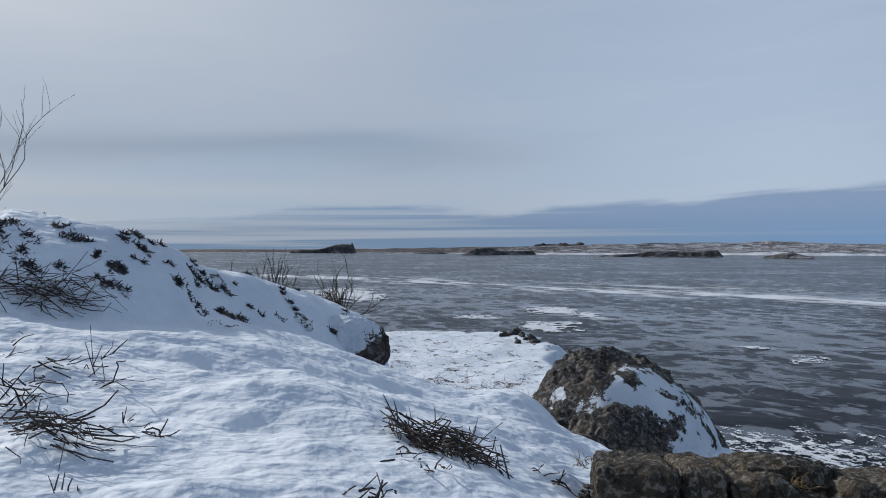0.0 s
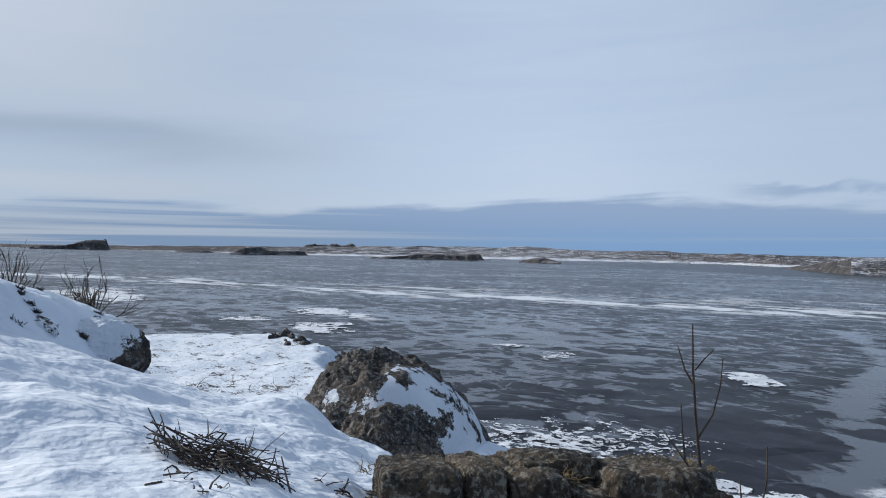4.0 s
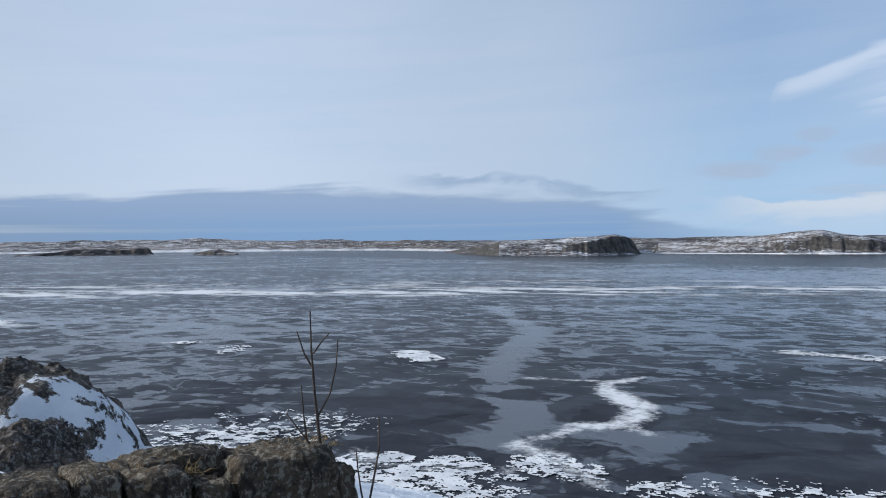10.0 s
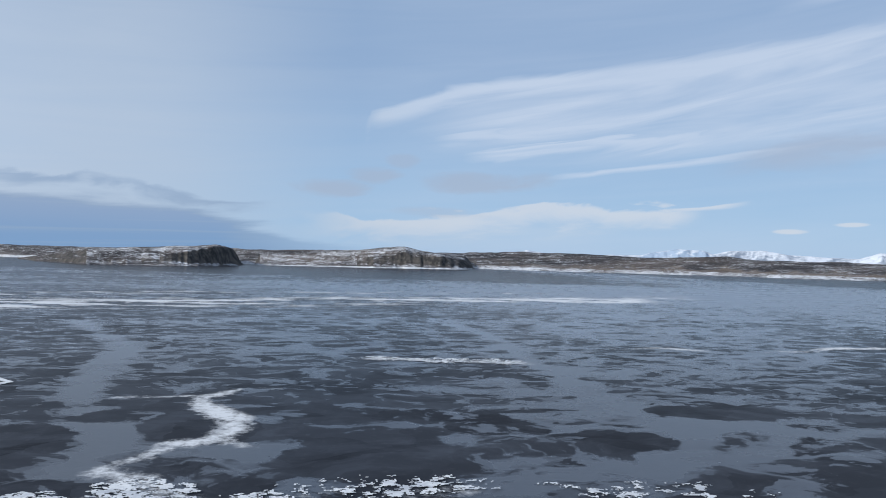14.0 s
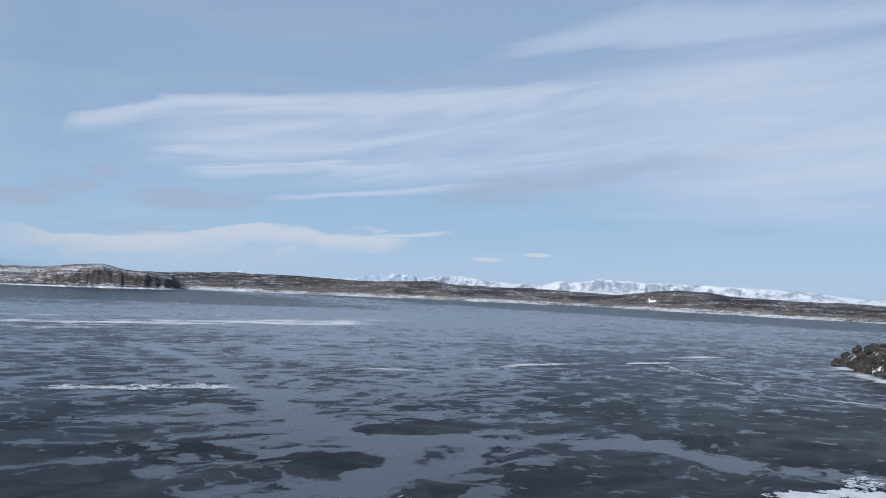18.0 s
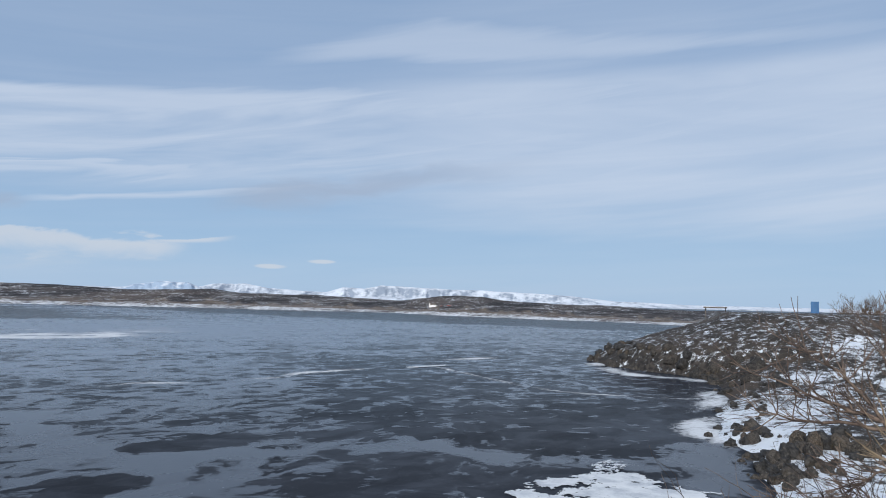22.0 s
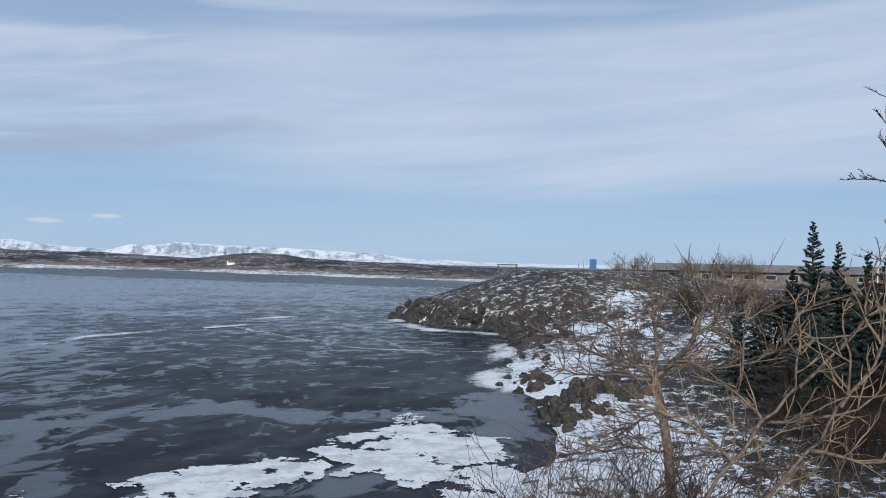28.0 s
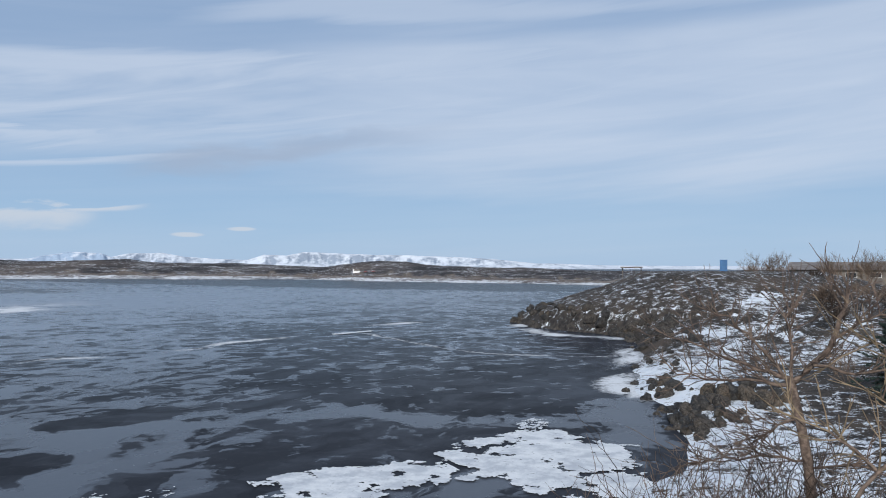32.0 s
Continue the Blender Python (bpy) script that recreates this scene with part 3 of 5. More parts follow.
# bare heath and rock showing through the snow of the knoll: x, y, size
PATCHES = ((-5.76, -0.11, 0.24), (-5.56, -0.17, 0.22), (-5.83, -0.23, 0.2), (-5.42, -0.05, 0.08), (-5.84, 0.19, 0.15), (-5.79, 0.26, 0.1),
           (-6.04, 0.12, 0.07), (-6.06, 0.54, 0.1), (-6.04, 0.66, 0.11), (-6.25, 0.76, 0.06), (-5.52, 0.41, 0.1), (-5.6, 0.48, 0.08), (-5.32, 0.37, 0.08), (-5.35, 0.44, 0.1), (-5.75, 0.88, 0.07), (-6.35, 1.06, 0.07), (-6.41, 1.15, 0.1), (-5.81, 1.01, 0.09), (-5.96, 1.09, 0.08), (-6.28, 1.38, 0.14), (-6.29, 1.47, 0.1), (-6.12, 1.26, 0.07), (-6.56, 1.39, 0.1), (-6.47, 1.26, 0.07), (-6.63, 1.6, 0.04),
           (-7.44, 2.14, 0.06), (-7.27, 2.15, 0.06), (-7.15, 2.17, 0.06), (-7.03, 2.21, 0.06), (-7.57, 2.15, 0.06), (-7.18, 2.59, 0.09), (-7.2, 2.68, 0.08), (-7.23, 2.85, 0.12), (-7.19, 2.74, 0.08))


def build_ground():
    nu = 900
    rings = np.concatenate([[0.001], 0.25 * 1.0135 ** np.arange(0, 505)])
    ang = np.linspace(-math.pi, math.pi, nu, endpoint=False)
    R, A = np.meshgrid(rings, ang, indexing="ij")
    x, y = R * np.sin(A), R * np.cos(A)
    z, s = terrain(x, y)
    me = mesh_from("ground", np.stack([x, y, z], -1).reshape(-1, 3), grid_faces(nu, len(rings), True), M_GROUND)
    a = np.degrees(A)
    cover = 0.80 - 0.3 * sstep(a, -30, 5) * sstep(R, 1.5, 3.5)
    cover = cover - 0.22 * sstep(R, 12, 18) * sstep(-a, 45, 48)
    right = sstep(x, 10, 16)
    patchy = 0.555 - 0.155 * sstep(x, 38, 56) - 0.15 * sstep(x - y * 2, 12, 24) * (1 - sstep(x, 40, 50))
    patchy = patchy - 0.05 * (1 - sstep(s, 0.3, 2.0)) * sstep(x, 38, 44)
    cover = cover * (1 - right) + patchy * right
    lumps = fbm(x * 0.5, y * 0.9, 95, 4)
    for px, py, along_x, along_y, k in ((69.4, 17.7, 5.0, 1.6, 0.10), (65.0, 15.0, 4.0, 1.4, 0.04), (59.5, 14.6, 3.0, 2.0, 0.09), (57.0, 18.0, 3.0, 2.0, 0.11), (56.0, 8.5, 5.0, 2.0, 0.07), (66.0, 9.8, 6.0, 1.6, 0.06), (57.0, 4.0, 6.0, 2.0, 0.07), (51.0, 14.0, 4.0, 1.3, 0.10), (45.0, 12.8, 4.0, 1.4, 0.09), (57.5, 12.3, 4.0, 1.0, 0.09)):
        cover = cover + k * np.exp(-(((x - px) / along_x) ** 2 + ((y - py) / along_y) ** 2) - 2.0 * lumps)
    ragged = 0.10 * fbm(x * 4.0, y * 4.0, 91, 4)
    for px, py, size in PATCHES:
        cover = np.minimum(cover, 0.80 - 0.36 * np.exp(-((np.hypot(x - px, y - py) + ragged) / size) ** 2))
    attribute(me, "cover", np.maximum(cover, 0.3))
    thing("ground", "snow-covered hilltop and patchy rocky lake shore", "ground", kind="structure", data=me)


build_ground()

# frost lines on the ice: points, half width in metres, strength, and how broken they are
FROST = [
    ([(-164, 47), (-116, 62.5), (-89, 68), (-73, 75), (-60, 82), (-30, 91), (-17, 95), (0, 101), (20, 106), (45, 110)], 9.5, 1.0, 1),
    ([(-150, 60), (-110, 78), (-80, 92), (-50, 102), (-20, 118), (20, 128), (60, 120)], 9.0, 0.65, 2),
    ([(-7.9, 32.9), (-5.5, 32.8), (-4.0, 33.7), (-3.0, 34.6), (-1.4, 34.5)], 0.28, 0.66, 0),
    ([(-3.6, 33.9), (-4.5, 32.2), (-4.0, 30.6), (-3.3, 29.3), (-2.7, 27.3), (-3.1, 25.3), (-4.2, 24.6)], 0.62, 0.74, 0),
    ([(-3.1, 25.2), (-2.4, 24.7), (-1.9, 24.3)], 0.5, 0.66, 0),
    ([(-4.2, 24.6), (-5.0, 23.0), (-5.8, 21.8)], 0.38, 0.52, 0),
    ([(-5.7, 21.6), (-4.7, 20.9), (-3.7, 19.9), (-2.8, 19.1)], 0.62, 0.70, 0),
    ([(-9.5, 19.6), (-8.1, 18.9), (-6.8, 19.2), (-5.3, 19.2)], 0.7, 0.42, 0),
    ([(0.2, 19.0), (3.8, 19.2)], 0.8, 0.30, 0),
    ([(2.4, 44.8), (7.3, 43.6), (12.3, 42.3)], 0.7, 0.5, 0),
    ([(17, 46), (19.3, 48.8), (24, 49.7), (28, 47.2), (33, 47.5), (40, 50), (50, 48.3), (54, 47.3)], 0.7, 0.75, 1),
    ([(52, 49), (49.0, 42.7), (45.2, 33.5), (44.8, 29.0), (46.0, 25.7), (49.4, 20.2)], 0.35, 0.55, 0),
    ([(58, 52), (64, 52), (69.5, 47.5), (70.2, 43.6), (63.3, 36.4), (60.6, 33.0), (61.2, 29.4), (61.0, 27.1)], 1.3, 0.85, 1),
    ([(53.5, 22.5), (46, 19.5), (36.5, 15.8), (34, 13.5)], 1.3, 0.75, 1),
    ([(-101, 33.5), (-87, 35), (-83, 37)], 3.0, 0.8, 1),
    ([(-60, 41.6), (-56, 43.8), (-48.4, 39.5)], 2.6, 0.6, 1),
]
# broader pale leads between the dark plates
LEADS = [
    ([(-20.5, 69), (-15.0, 57), (-11.4, 49), (-10.8, 41.0), (-9.4, 32.6), (-7.2, 27.5), (-6.3, 25.4), (-6.4, 22.0)], 0.9, 0.13),
    ([(12.2, 67.5), (13.4, 54.2), (12.3, 42.8), (13.0, 38.8), (12.6, 32.6), (13.4, 27.2)], 0.8, 0.13),
    ([(13.4, 27.2), (12.4, 24.0), (10.1, 21.4), (4.8, 19.6)], 1.4, 0.08),
    ([(13.4, 27.2), (17, 25), (23.3, 22.6), (23.5, 19.0), (26.2, 14.8), (30.4, 12.8)], 1.2, 0.11),
    ([(-2.0, 24.2), (-0.5, 22.0), (0.5, 20.0)], 1.2, 0.09),
    ([(32.0, 13.6), (29.5, 12.4), (27.5, 11.4), (25.6, 10.6)], 1.3, 0.17),
    ([(20.5, 10.9), (18.5, 11.6), (16.6, 11.6)], 1.0, 0.16),
]
# single dark plates
PLATES = [(-4.7, 27.4, 1.2, 2.0), (-2.0, 25.8, 0.9, 0.9), (-7.5, 29.2, 0.8, 0.9), (16.0, 28.4, 2.6, 1.3), (-9.8, 25.0, 2.0, 2.0), (1.8, 22.5, 2.5, 2.2), (10.8, 23.8, 1.4, 1.2)]


def curve(pts, n=6):
    """Catmull-Rom points through pts."""
    P = [Vector((*p, 0)) for p in pts]
    P = [P[0] * 2 - P[1]] + P + [P[-1] * 2 - P[-2]]
    out = []
    for k in range(1, len(P) - 2):
        for q in range(n):
            t = q / n
            a, b, c, d = P[k - 1:k + 3]
            out.append(0.5 * (2 * b + (c - a) * t + (2 * a - 5 * b + 4 * c - d) * t * t + (3 * b - 3 * c + d - a) * t ** 3))
    out.append(P[-2])
    return [(p.x, p.y) for p in out]


def along(x, y, pts):
    best = np.full_like(x, 1e9)
    for (x0, y0), (x1, y1) in zip(pts, pts[1:]):
        dx, dy = x1 - x0, y1 - y0
        t = np.clip(((x - x0) * dx + (y - y0) * dy) / (dx * dx + dy * dy), 0, 1)
        best = np.minimum(best, np.hypot(x - x0 - t * dx, y - y0 - t * dy))
    return best


def build_ice():
    nu = 1000
    rings = np.concatenate([6 * 1.0115 ** np.arange(0, 420), [900, 1200, 1700, 2500, 3600, 4900]])
    ang = np.linspace(-math.pi, math.pi, nu, endpoint=False)
    R, A = np.meshgrid(rings, ang, indexing="ij")
    x, y = R * np.sin(A), R * np.cos(A)
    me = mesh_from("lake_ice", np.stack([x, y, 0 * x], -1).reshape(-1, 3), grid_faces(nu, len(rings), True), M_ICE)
    frost = np.zeros_like(x)
    wx, wy = x + 1.1 * fbm(x * 0.5, y * 0.5, 61, 4), y + 1.1 * fbm(x * 0.5, y * 0.5, 67, 4)
    rows = fbm(x * 0.05, y * 0.20, 71, 5, 0.6)
    fine = fbm(x * 0.16, y * 0.55, 73, 5, 0.6)
    for pts, half, strength, broken in FROST:
        d = along(wx, wy, curve(pts))
        f = strength * np.exp(-(d / half) ** 2)
        if broken:
            f = f * sstep(0.5 * rows + 0.6 * fine, (-0.02, -0.09, -0.04)[broken], 0.06 + 0.04 * broken)
        frost = np.maximum(frost, f)
    attribute(me, "frost", frost)
    # a wide dark reach before the far shore, another along the bay, and the pale sheet between them
    wavy = 60 * fbm(x * 0.012, y * 0.02, 81, 5, 0.6)
    dark = sstep(y + 0.62 * x + wavy, 205, 235) * (1 - sstep(x + wavy * 0.6, 70, 115)) * sstep(x, -420, -60)
    bay = sstep(x + 0.12 * y + wavy * 0.5, 168, 186)
    pale = np.exp(-(((x - 105) / 70) ** 2 + ((y - 130) / 62) ** 2))
    strip = np.exp(-(((y + 0.3 * x - 150) / 30) ** 2)) * sstep(x, -80, 0) * (1 - sstep(x, 50, 110))
    left = sstep(-x, 30, 160)
    tone = 0.15 * pale + 0.08 * strip - 0.15 * dark - 0.12 * bay * (1 - 0.5 * dark) - 0.02 * left - 0.04 * sstep(-y, -34, -14)
    # tone by heading, paints in bright cloud mirrored around 20 to 30 degrees
    tone = tone + table(np.degrees(A), [(-180, 0), (-60, -0.02), (-22, -0.03), (-4, -0.04), (8, -0.03), (20, 0.01), (32, 0.0), (42, -0.05), (52, -0.07), (66, -0.06), (180, 0)])
    for pts, half, k in LEADS:
        near = np.exp(-(along(wx, wy, curve(pts)) / half) ** 2)
        tone = tone * (1 - near) + np.maximum(tone, k) * near
    for px, py, a, b in PLATES:
        tone = tone - 0.4 * np.exp(-(((wx - px) / a) ** 2 + ((wy - py) / b) ** 2) ** 2)
    attribute(me, "tone", tone)
    # distance mask for the sky sheen painted on the far ice
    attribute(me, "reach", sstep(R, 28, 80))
    thing("lake_ice", "dark grey lake ice with frost streaks and pale plates", "lake", kind="structure", data=me)


build_ice()


# ---------------------------------------------------------------- far shores
def far_land(name, label, shore, tops, deep, mat, seed, rough=0.25, cover=0.0, beach=0.0, steep=0.35, kind="structure", category="shore", n=None, grain=0.03, cliff=None, dry=None):
    """A strip of land: shore is (heading, distance), tops is (heading, tangent of the height angle seen from the viewpoint)."""
    a0, a1 = shore[0][0], shore[-1][0]
    nu = n or int(max(40, min(1500, (a1 - a0) * 10)))
    nv = 40
    az = np.linspace(a0, a1, nu)
    d = table(az, shore)
    top = EYE_Z + table(az, tops) * (d + deep * 0.5)
    v = np.linspace(0, 1, nv)
    A, Vv = np.meshgrid(np.radians(az), v)
    D = d[None, :] + deep * Vv + 0.03 * d[None, :] * fbm(A * 60, Vv * 3, seed + 9, 3) * (1 - Vv)
    prof = np.where(Vv < 0.5, 0.26 * sstep(Vv, -0.02, 0.10) + 0.74 * sstep(Vv, steep * 0.3, steep), 1 - 0.25 * (Vv - 0.5) * 2)
    if cliff:
        rock = table(az, cliff)[None, :] * (1 + 0.30 * fbm(A * 90, Vv * 2, seed + 3, 3))
        edge = 0.05 + 0.05 * fbm(A * 70, 0 * A, seed + 4, 3)
        prof = np.where(Vv < 0.5, 0.10 * sstep(Vv, 0.0, 0.03) + (rock - 0.10) * sstep(Vv, edge, edge + 0.10) + (1 - rock) * sstep(Vv, 0.06, 0.5), prof)
    end = sstep(az, a0, a0 + (a1 - a0) * 0.04) * sstep(-az, -a1, -a1 + (a1 - a0) * 0.07)
    x, y = D * np.sin(A), D * np.cos(A)
    bumps = 1 + rough * 2 * fbm(x * grain, y * grain, seed, 5) * (1 - np.abs(Vv - 0.5))
    Z = -0.4 + (top[None, :] + 0.4) * prof * bumps * end[None, :]
    Z = np.where(Vv < 0.01, -0.4, Z)
    me = mesh_from(name, np.stack([x, y, Z], -1).reshape(-1, 3), grid_faces(nu, nv), mat)
    attribute(me, "cover", (table(az, cover)[None, :] if isinstance(cover, list) else cover) + 0.085 * sstep(-Vv, -beach - 0.02, -beach) * (beach > 0) + 0 * A)
    attribute(me, "dry", (table(az, dry)[None, :] * sstep(Vv, 0.03, 0.07) * (1 - sstep(Vv + 0.3 * fbm(A * 90, Vv * 8, seed + 5, 4), 0.16, 0.24))) if dry else 0 * A)
    return thing(name, label, category, kind=kind, data=me)


far_land("far_shore", "low brown moorland shore with snow patches", [(-86, 1150), (-68.5, 967), (-57, 790), (-53, 740), (-36, 751), (-28, 788), (-24, 757), (-20.5, 640), (-4, 440), (4, 430), (12, 440), (21, 405), (30, 400), (34, 374), (43, 368), (47, 330), (55, 294), (60, 285), (63, 268), (70, 250), (80, 240), (100, 240)],
         [(-86, -0.002), (-74, -0.002), (-68, -0.0008), (-61.6, 0.0007), (-51, 0.0043), (-41.6, 0.008), (-38, 0.009), (-34, 0.006), (-28, 0.0065), (-20, 0.0045), (-12, 0.005), (0, 0.0053), (10, 0.0075), (15, 0.0089), (19, 0.0073), (23, 0.006), (26, 0.007), (30, 0.0095), (32, 0.006), (38.6, 0.0048), (42, 0.0015), (44, 0.0002), (46.3, 0.0055), (50, 0.0078), (52, 0.0045), (55.5, 0.0006), (60, 0.0), (63, -0.003), (70, -0.003), (100, -0.002)],
         260, M_LAND, 1, 0.22, [(-90, -0.03), (-62, 0.0), (-50, 0.05), (-36, 0.06), (-24, 0.03), (0, 0.018), (100, 0.012)], 0.05, 0.5, dry=[(-90, 0.0), (-24, 0.1), (10, 0.4), (30, 0.9), (100, 1.0)])
far_land("headland", "dark basalt headland with a snow-dusted back", [(-20.7, 560), (-19.2, 441), (-16.1, 360), (-9.5, 357), (-5.4, 400)],
         [(-20.7, -0.012), (-16.1, 0.0034), (-12.1, 0.0073), (-8.7, 0.011), (-7.5, 0.012), (-6.0, 0.0066), (-5.4, -0.006)], 90, M_LAND, 5, 0.12, [(-20.7, -0.02), (-18.5, 0.03), (-16, 0.05), (-12, 0.055), (-8, 0.055), (-5.4, 0.03)], 0.0, 0.42, n=420, cliff=[(-20.7, 0.3), (-17, 0.3), (-13, 0.40), (-11, 0.55), (-9, 0.72), (-7.5, 0.86), (-6, 0.92), (-5.4, 0.9)])
far_land("basalt_hill", "brown basalt hill with dark cliffs over the ice", [(-5, 424), (0, 415), (4, 398), (9, 400), (12, 425)],
         [(-5, -0.002), (0, 0.0053), (2.8, 0.0074), (5, 0.0115), (6.4, 0.014), (7.5, 0.0105), (8.6, 0.0084), (9.6, 0.0071), (11.7, 0.001), (12, -0.01)], 110, M_LAND, 6, 0.14, 0.055, 0.03, 0.40, n=420, cliff=[(-5, 0.1), (2.5, 0.2), (3.6, 0.55), (6.4, 0.75), (8.6, 0.8), (9.6, 0.7), (12, 0.6)])
for nm, shore, tops in (
        ("rocky_isle", [(-73.5, 900), (-68.4, 930)], [(-73.5, -0.004), (-72, -0.002), (-70.8, 0.0003), (-70, 0.0038), (-68.8, 0.0056), (-68.4, -0.002)]),
        ("skerry", [(-64.2, 776), (-61.4, 800)], [(-64.2, -0.0068), (-62.8, -0.004), (-61.4, -0.0066)]),
        ("rocky_isle", [(-60.6, 650), (-54.7, 700)], [(-60.6, -0.008), (-59.3, -0.0006), (-58.3, -0.001), (-57.7, -0.0037), (-54.7, -0.0043)]),
        ("flat_topped_isle", [(-55.2, 1000), (-51, 1000)], [(-55.2, 0.002), (-54.3, 0.0062), (-51.4, 0.0072), (-51, 0.0043)]),
        ("rocky_isle", [(-50.3, 546), (-41.3, 560)], [(-50.3, -0.0095), (-45.6, -0.0029), (-41.3, -0.0024)]),
        ("skerry", [(-38.9, 500), (-35.5, 482)], [(-38.9, -0.0105), (-37, -0.0047), (-35.5, -0.0102)])):
    far_land(nm, "low dark rocky islet in the frozen lake", shore, tops, 40, M_LAND, int(-shore[0][0]), 0.5, 0.02, 0.0, 0.25, "", "islet", 90, 0.07)
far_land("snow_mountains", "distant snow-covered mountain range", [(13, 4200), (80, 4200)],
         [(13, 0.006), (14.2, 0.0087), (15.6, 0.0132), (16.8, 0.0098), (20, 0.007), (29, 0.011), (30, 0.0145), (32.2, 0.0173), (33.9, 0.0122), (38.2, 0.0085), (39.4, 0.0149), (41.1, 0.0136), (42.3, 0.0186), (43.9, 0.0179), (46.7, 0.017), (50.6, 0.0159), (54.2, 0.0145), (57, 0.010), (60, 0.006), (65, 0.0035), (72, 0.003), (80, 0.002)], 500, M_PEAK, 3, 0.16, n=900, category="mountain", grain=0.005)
far_land("haze_blue_mountain", "distant mountain tinted haze blue, with snow along its top", [(23.5, 4000), (29.6, 4000)],
         [(23.5, 0.006), (24.7, 0.012), (26.6, 0.0168), (28.3, 0.0162), (29.2, 0.010), (29.6, 0.005)], 400, M_HAZEBLUE, 4, 0.12, n=160, category="mountain", grain=0.005)


# ---------------------------------------------------------------- rocks
def rock_mesh(name, radii, seed, mat, cuts=4, crag=0.22, fine=0.07, flat=0.55, rubble=0.0):
    """A craggy boulder round the origin, cut flat underneath."""
    bm = bmesh.new()
    bmesh.ops.create_icosphere(bm, subdivisions=cuts, radius=1.0)
    off = Vector((seed * 3.7, seed * 1.9, seed * 5.3))
    for v in bm.verts:
        n = v.co.normalized()
        cell = noise.voronoi(n * 1.5 + off)[0]
        k = 1 + crag * (noise.noise(n * 1.2 + off) + 0.9 * (cell[1] - cell[0]) - 0.3) + fine * noise.fractal(n * 5.5 + off, 0.85, 2.0, 5)
        if rubble:
            q = n + Vector((noise.noise(n * 4 + off), noise.noise(n * 4.3 + off), noise.noise(n * 3.7 + off))) * 0.12
            near, cells = noise.voronoi(q * 6.5 + off)
            k += rubble * (min((near[1] - near[0]) * 2.5, 1.0) + 0.9 * noise.noise(Vector(cells[0]) * 7.1) - 0.5)
            near, cells = noise.voronoi(q * 15.0 + off)
            k += rubble * 0.5 * (min((near[1] - near[0]) * 2.5, 1.0) + noise.noise(Vector(cells[0]) * 7.1) - 0.5)
        v.co = Vector((n.x * radii[0], n.y * radii[1], n.z * radii[2])) * k
        v.co.z = max(v.co.z, -radii[2] * flat)
    me = bpy.data.meshes.new(name)
    bm.to_mesh(me)
    bm.free()
    me.materials.append(mat)
    return me


def block_mesh(name, size, seed, mat, cuts=14, worn=0.045):
    """A weathered basalt block standing on z = 0."""
    bm = bmesh.new()
    bmesh.ops.create_cube(bm, size=1.0)
    bmesh.ops.subdivide_edges(bm, edges=bm.edges[:], cuts=cuts, use_grid_fill=True)
    off = Vector((seed * 2.3, seed * 4.1, seed * 0.7))
    sx, sy, sz = size
    for v in bm.verts:
        c = v.co * 2
        m = max(abs(c.x), abs(c.y), abs(c.z))
        e = (abs(c.x) ** 18 + abs(c.y) ** 18 + abs(c.z) ** 18) ** (1 / 18)
        c = c * (m / e)
        c.x *= 1 + 0.05 * noise.noise(Vector((c.y, c.z * 2.0, seed)))
        p = Vector((c.x * sx / 2, c.y * sy / 2, c.z * sz / 2))
        n = Vector((0.5 * c.x ** 7, c.y ** 7, c.z ** 7)).normalized()
        q = Vector((p.x * 1.5, p.y * 1.5, p.z)) + off
        near, cells = noise.voronoi(q * 4.0)
        facet = noise.noise(Vector(cells[0]) * 3.1)
        groove = min((near[1] - near[0]) * 5, 1.0)
        d = worn * (0.9 * noise.fractal(p * 3.0 + off, 0.9, 2.0, 4) + 0.55 * facet + 0.12 * groove - 0.1 + 0.5 * noise.fractal(p * 16 + off, 0.7, 2.1, 5))
        if c.z > 0.97:
            d *= 0.55
        v.co = p + n * d
        if c.z > 0.5:
            v.co.z -= (c.y + 1) * 0.5 * sy * 0.13
        v.co.z += sz / 2
    me = bpy.data.meshes.new(name)
    bm.to_mesh(me)
    bm.free()
    me.shade_smooth()
    me.materials.append(mat)
    return me


def build_outcrop():
    """The cracked brown rock in front of the viewpoint, a row of blocks."""
    base = thing("rock_outcrop", "brown lichen-covered basalt outcrop with upright cracks", "rock", (-1.95, 2.52, 3.4))
    ux, uy = 0.60, 0.80     # along the face
    ox, oy = -0.80, 0.60    # away from the viewer
    # along the row, width, depth, set back, top, turn
    rows = ((-0.80, 0.21, 0.55, 0.05, 4.97, -5), (-0.55, 0.325, 0.60, 0.00, 5.13, -2), (-0.298, 0.165, 0.60, 0.03, 5.13, 2), (-0.082, 0.25, 0.60, 0.0, 5.11, -1), (0.122, 0.145, 0.50, -0.015, 5.04, 2),
            (0.445, 0.455, 0.62, 0.0, 5.10, 1), (0.72, 0.13, 0.55, 0.06, 4.98, 6), (0.06, 0.42, 0.40, 0.22, 5.10, 3), (0.1, 1.0, 0.7, 0.45, 4.72, 8), (-0.5, 0.8, 0.7, 0.45, 4.70, -6))
    for k, (s, w, deep, back, top, turn) in enumerate(rows):
        ob = part("block", block_mesh("block", (w - 0.018, deep, top - 3.4), k + 3, M_BASALT, 44 if k < 8 else 12, 0.042), base)
        px, py = ux * s + ox * (back + deep / 2 - 0.12), uy * s + oy * (back + deep / 2 - 0.12)
        ob.matrix_basis = pose(px, py, 0, 0, 0, math.degrees(math.atan2(uy, ux)) + turn)
    return base


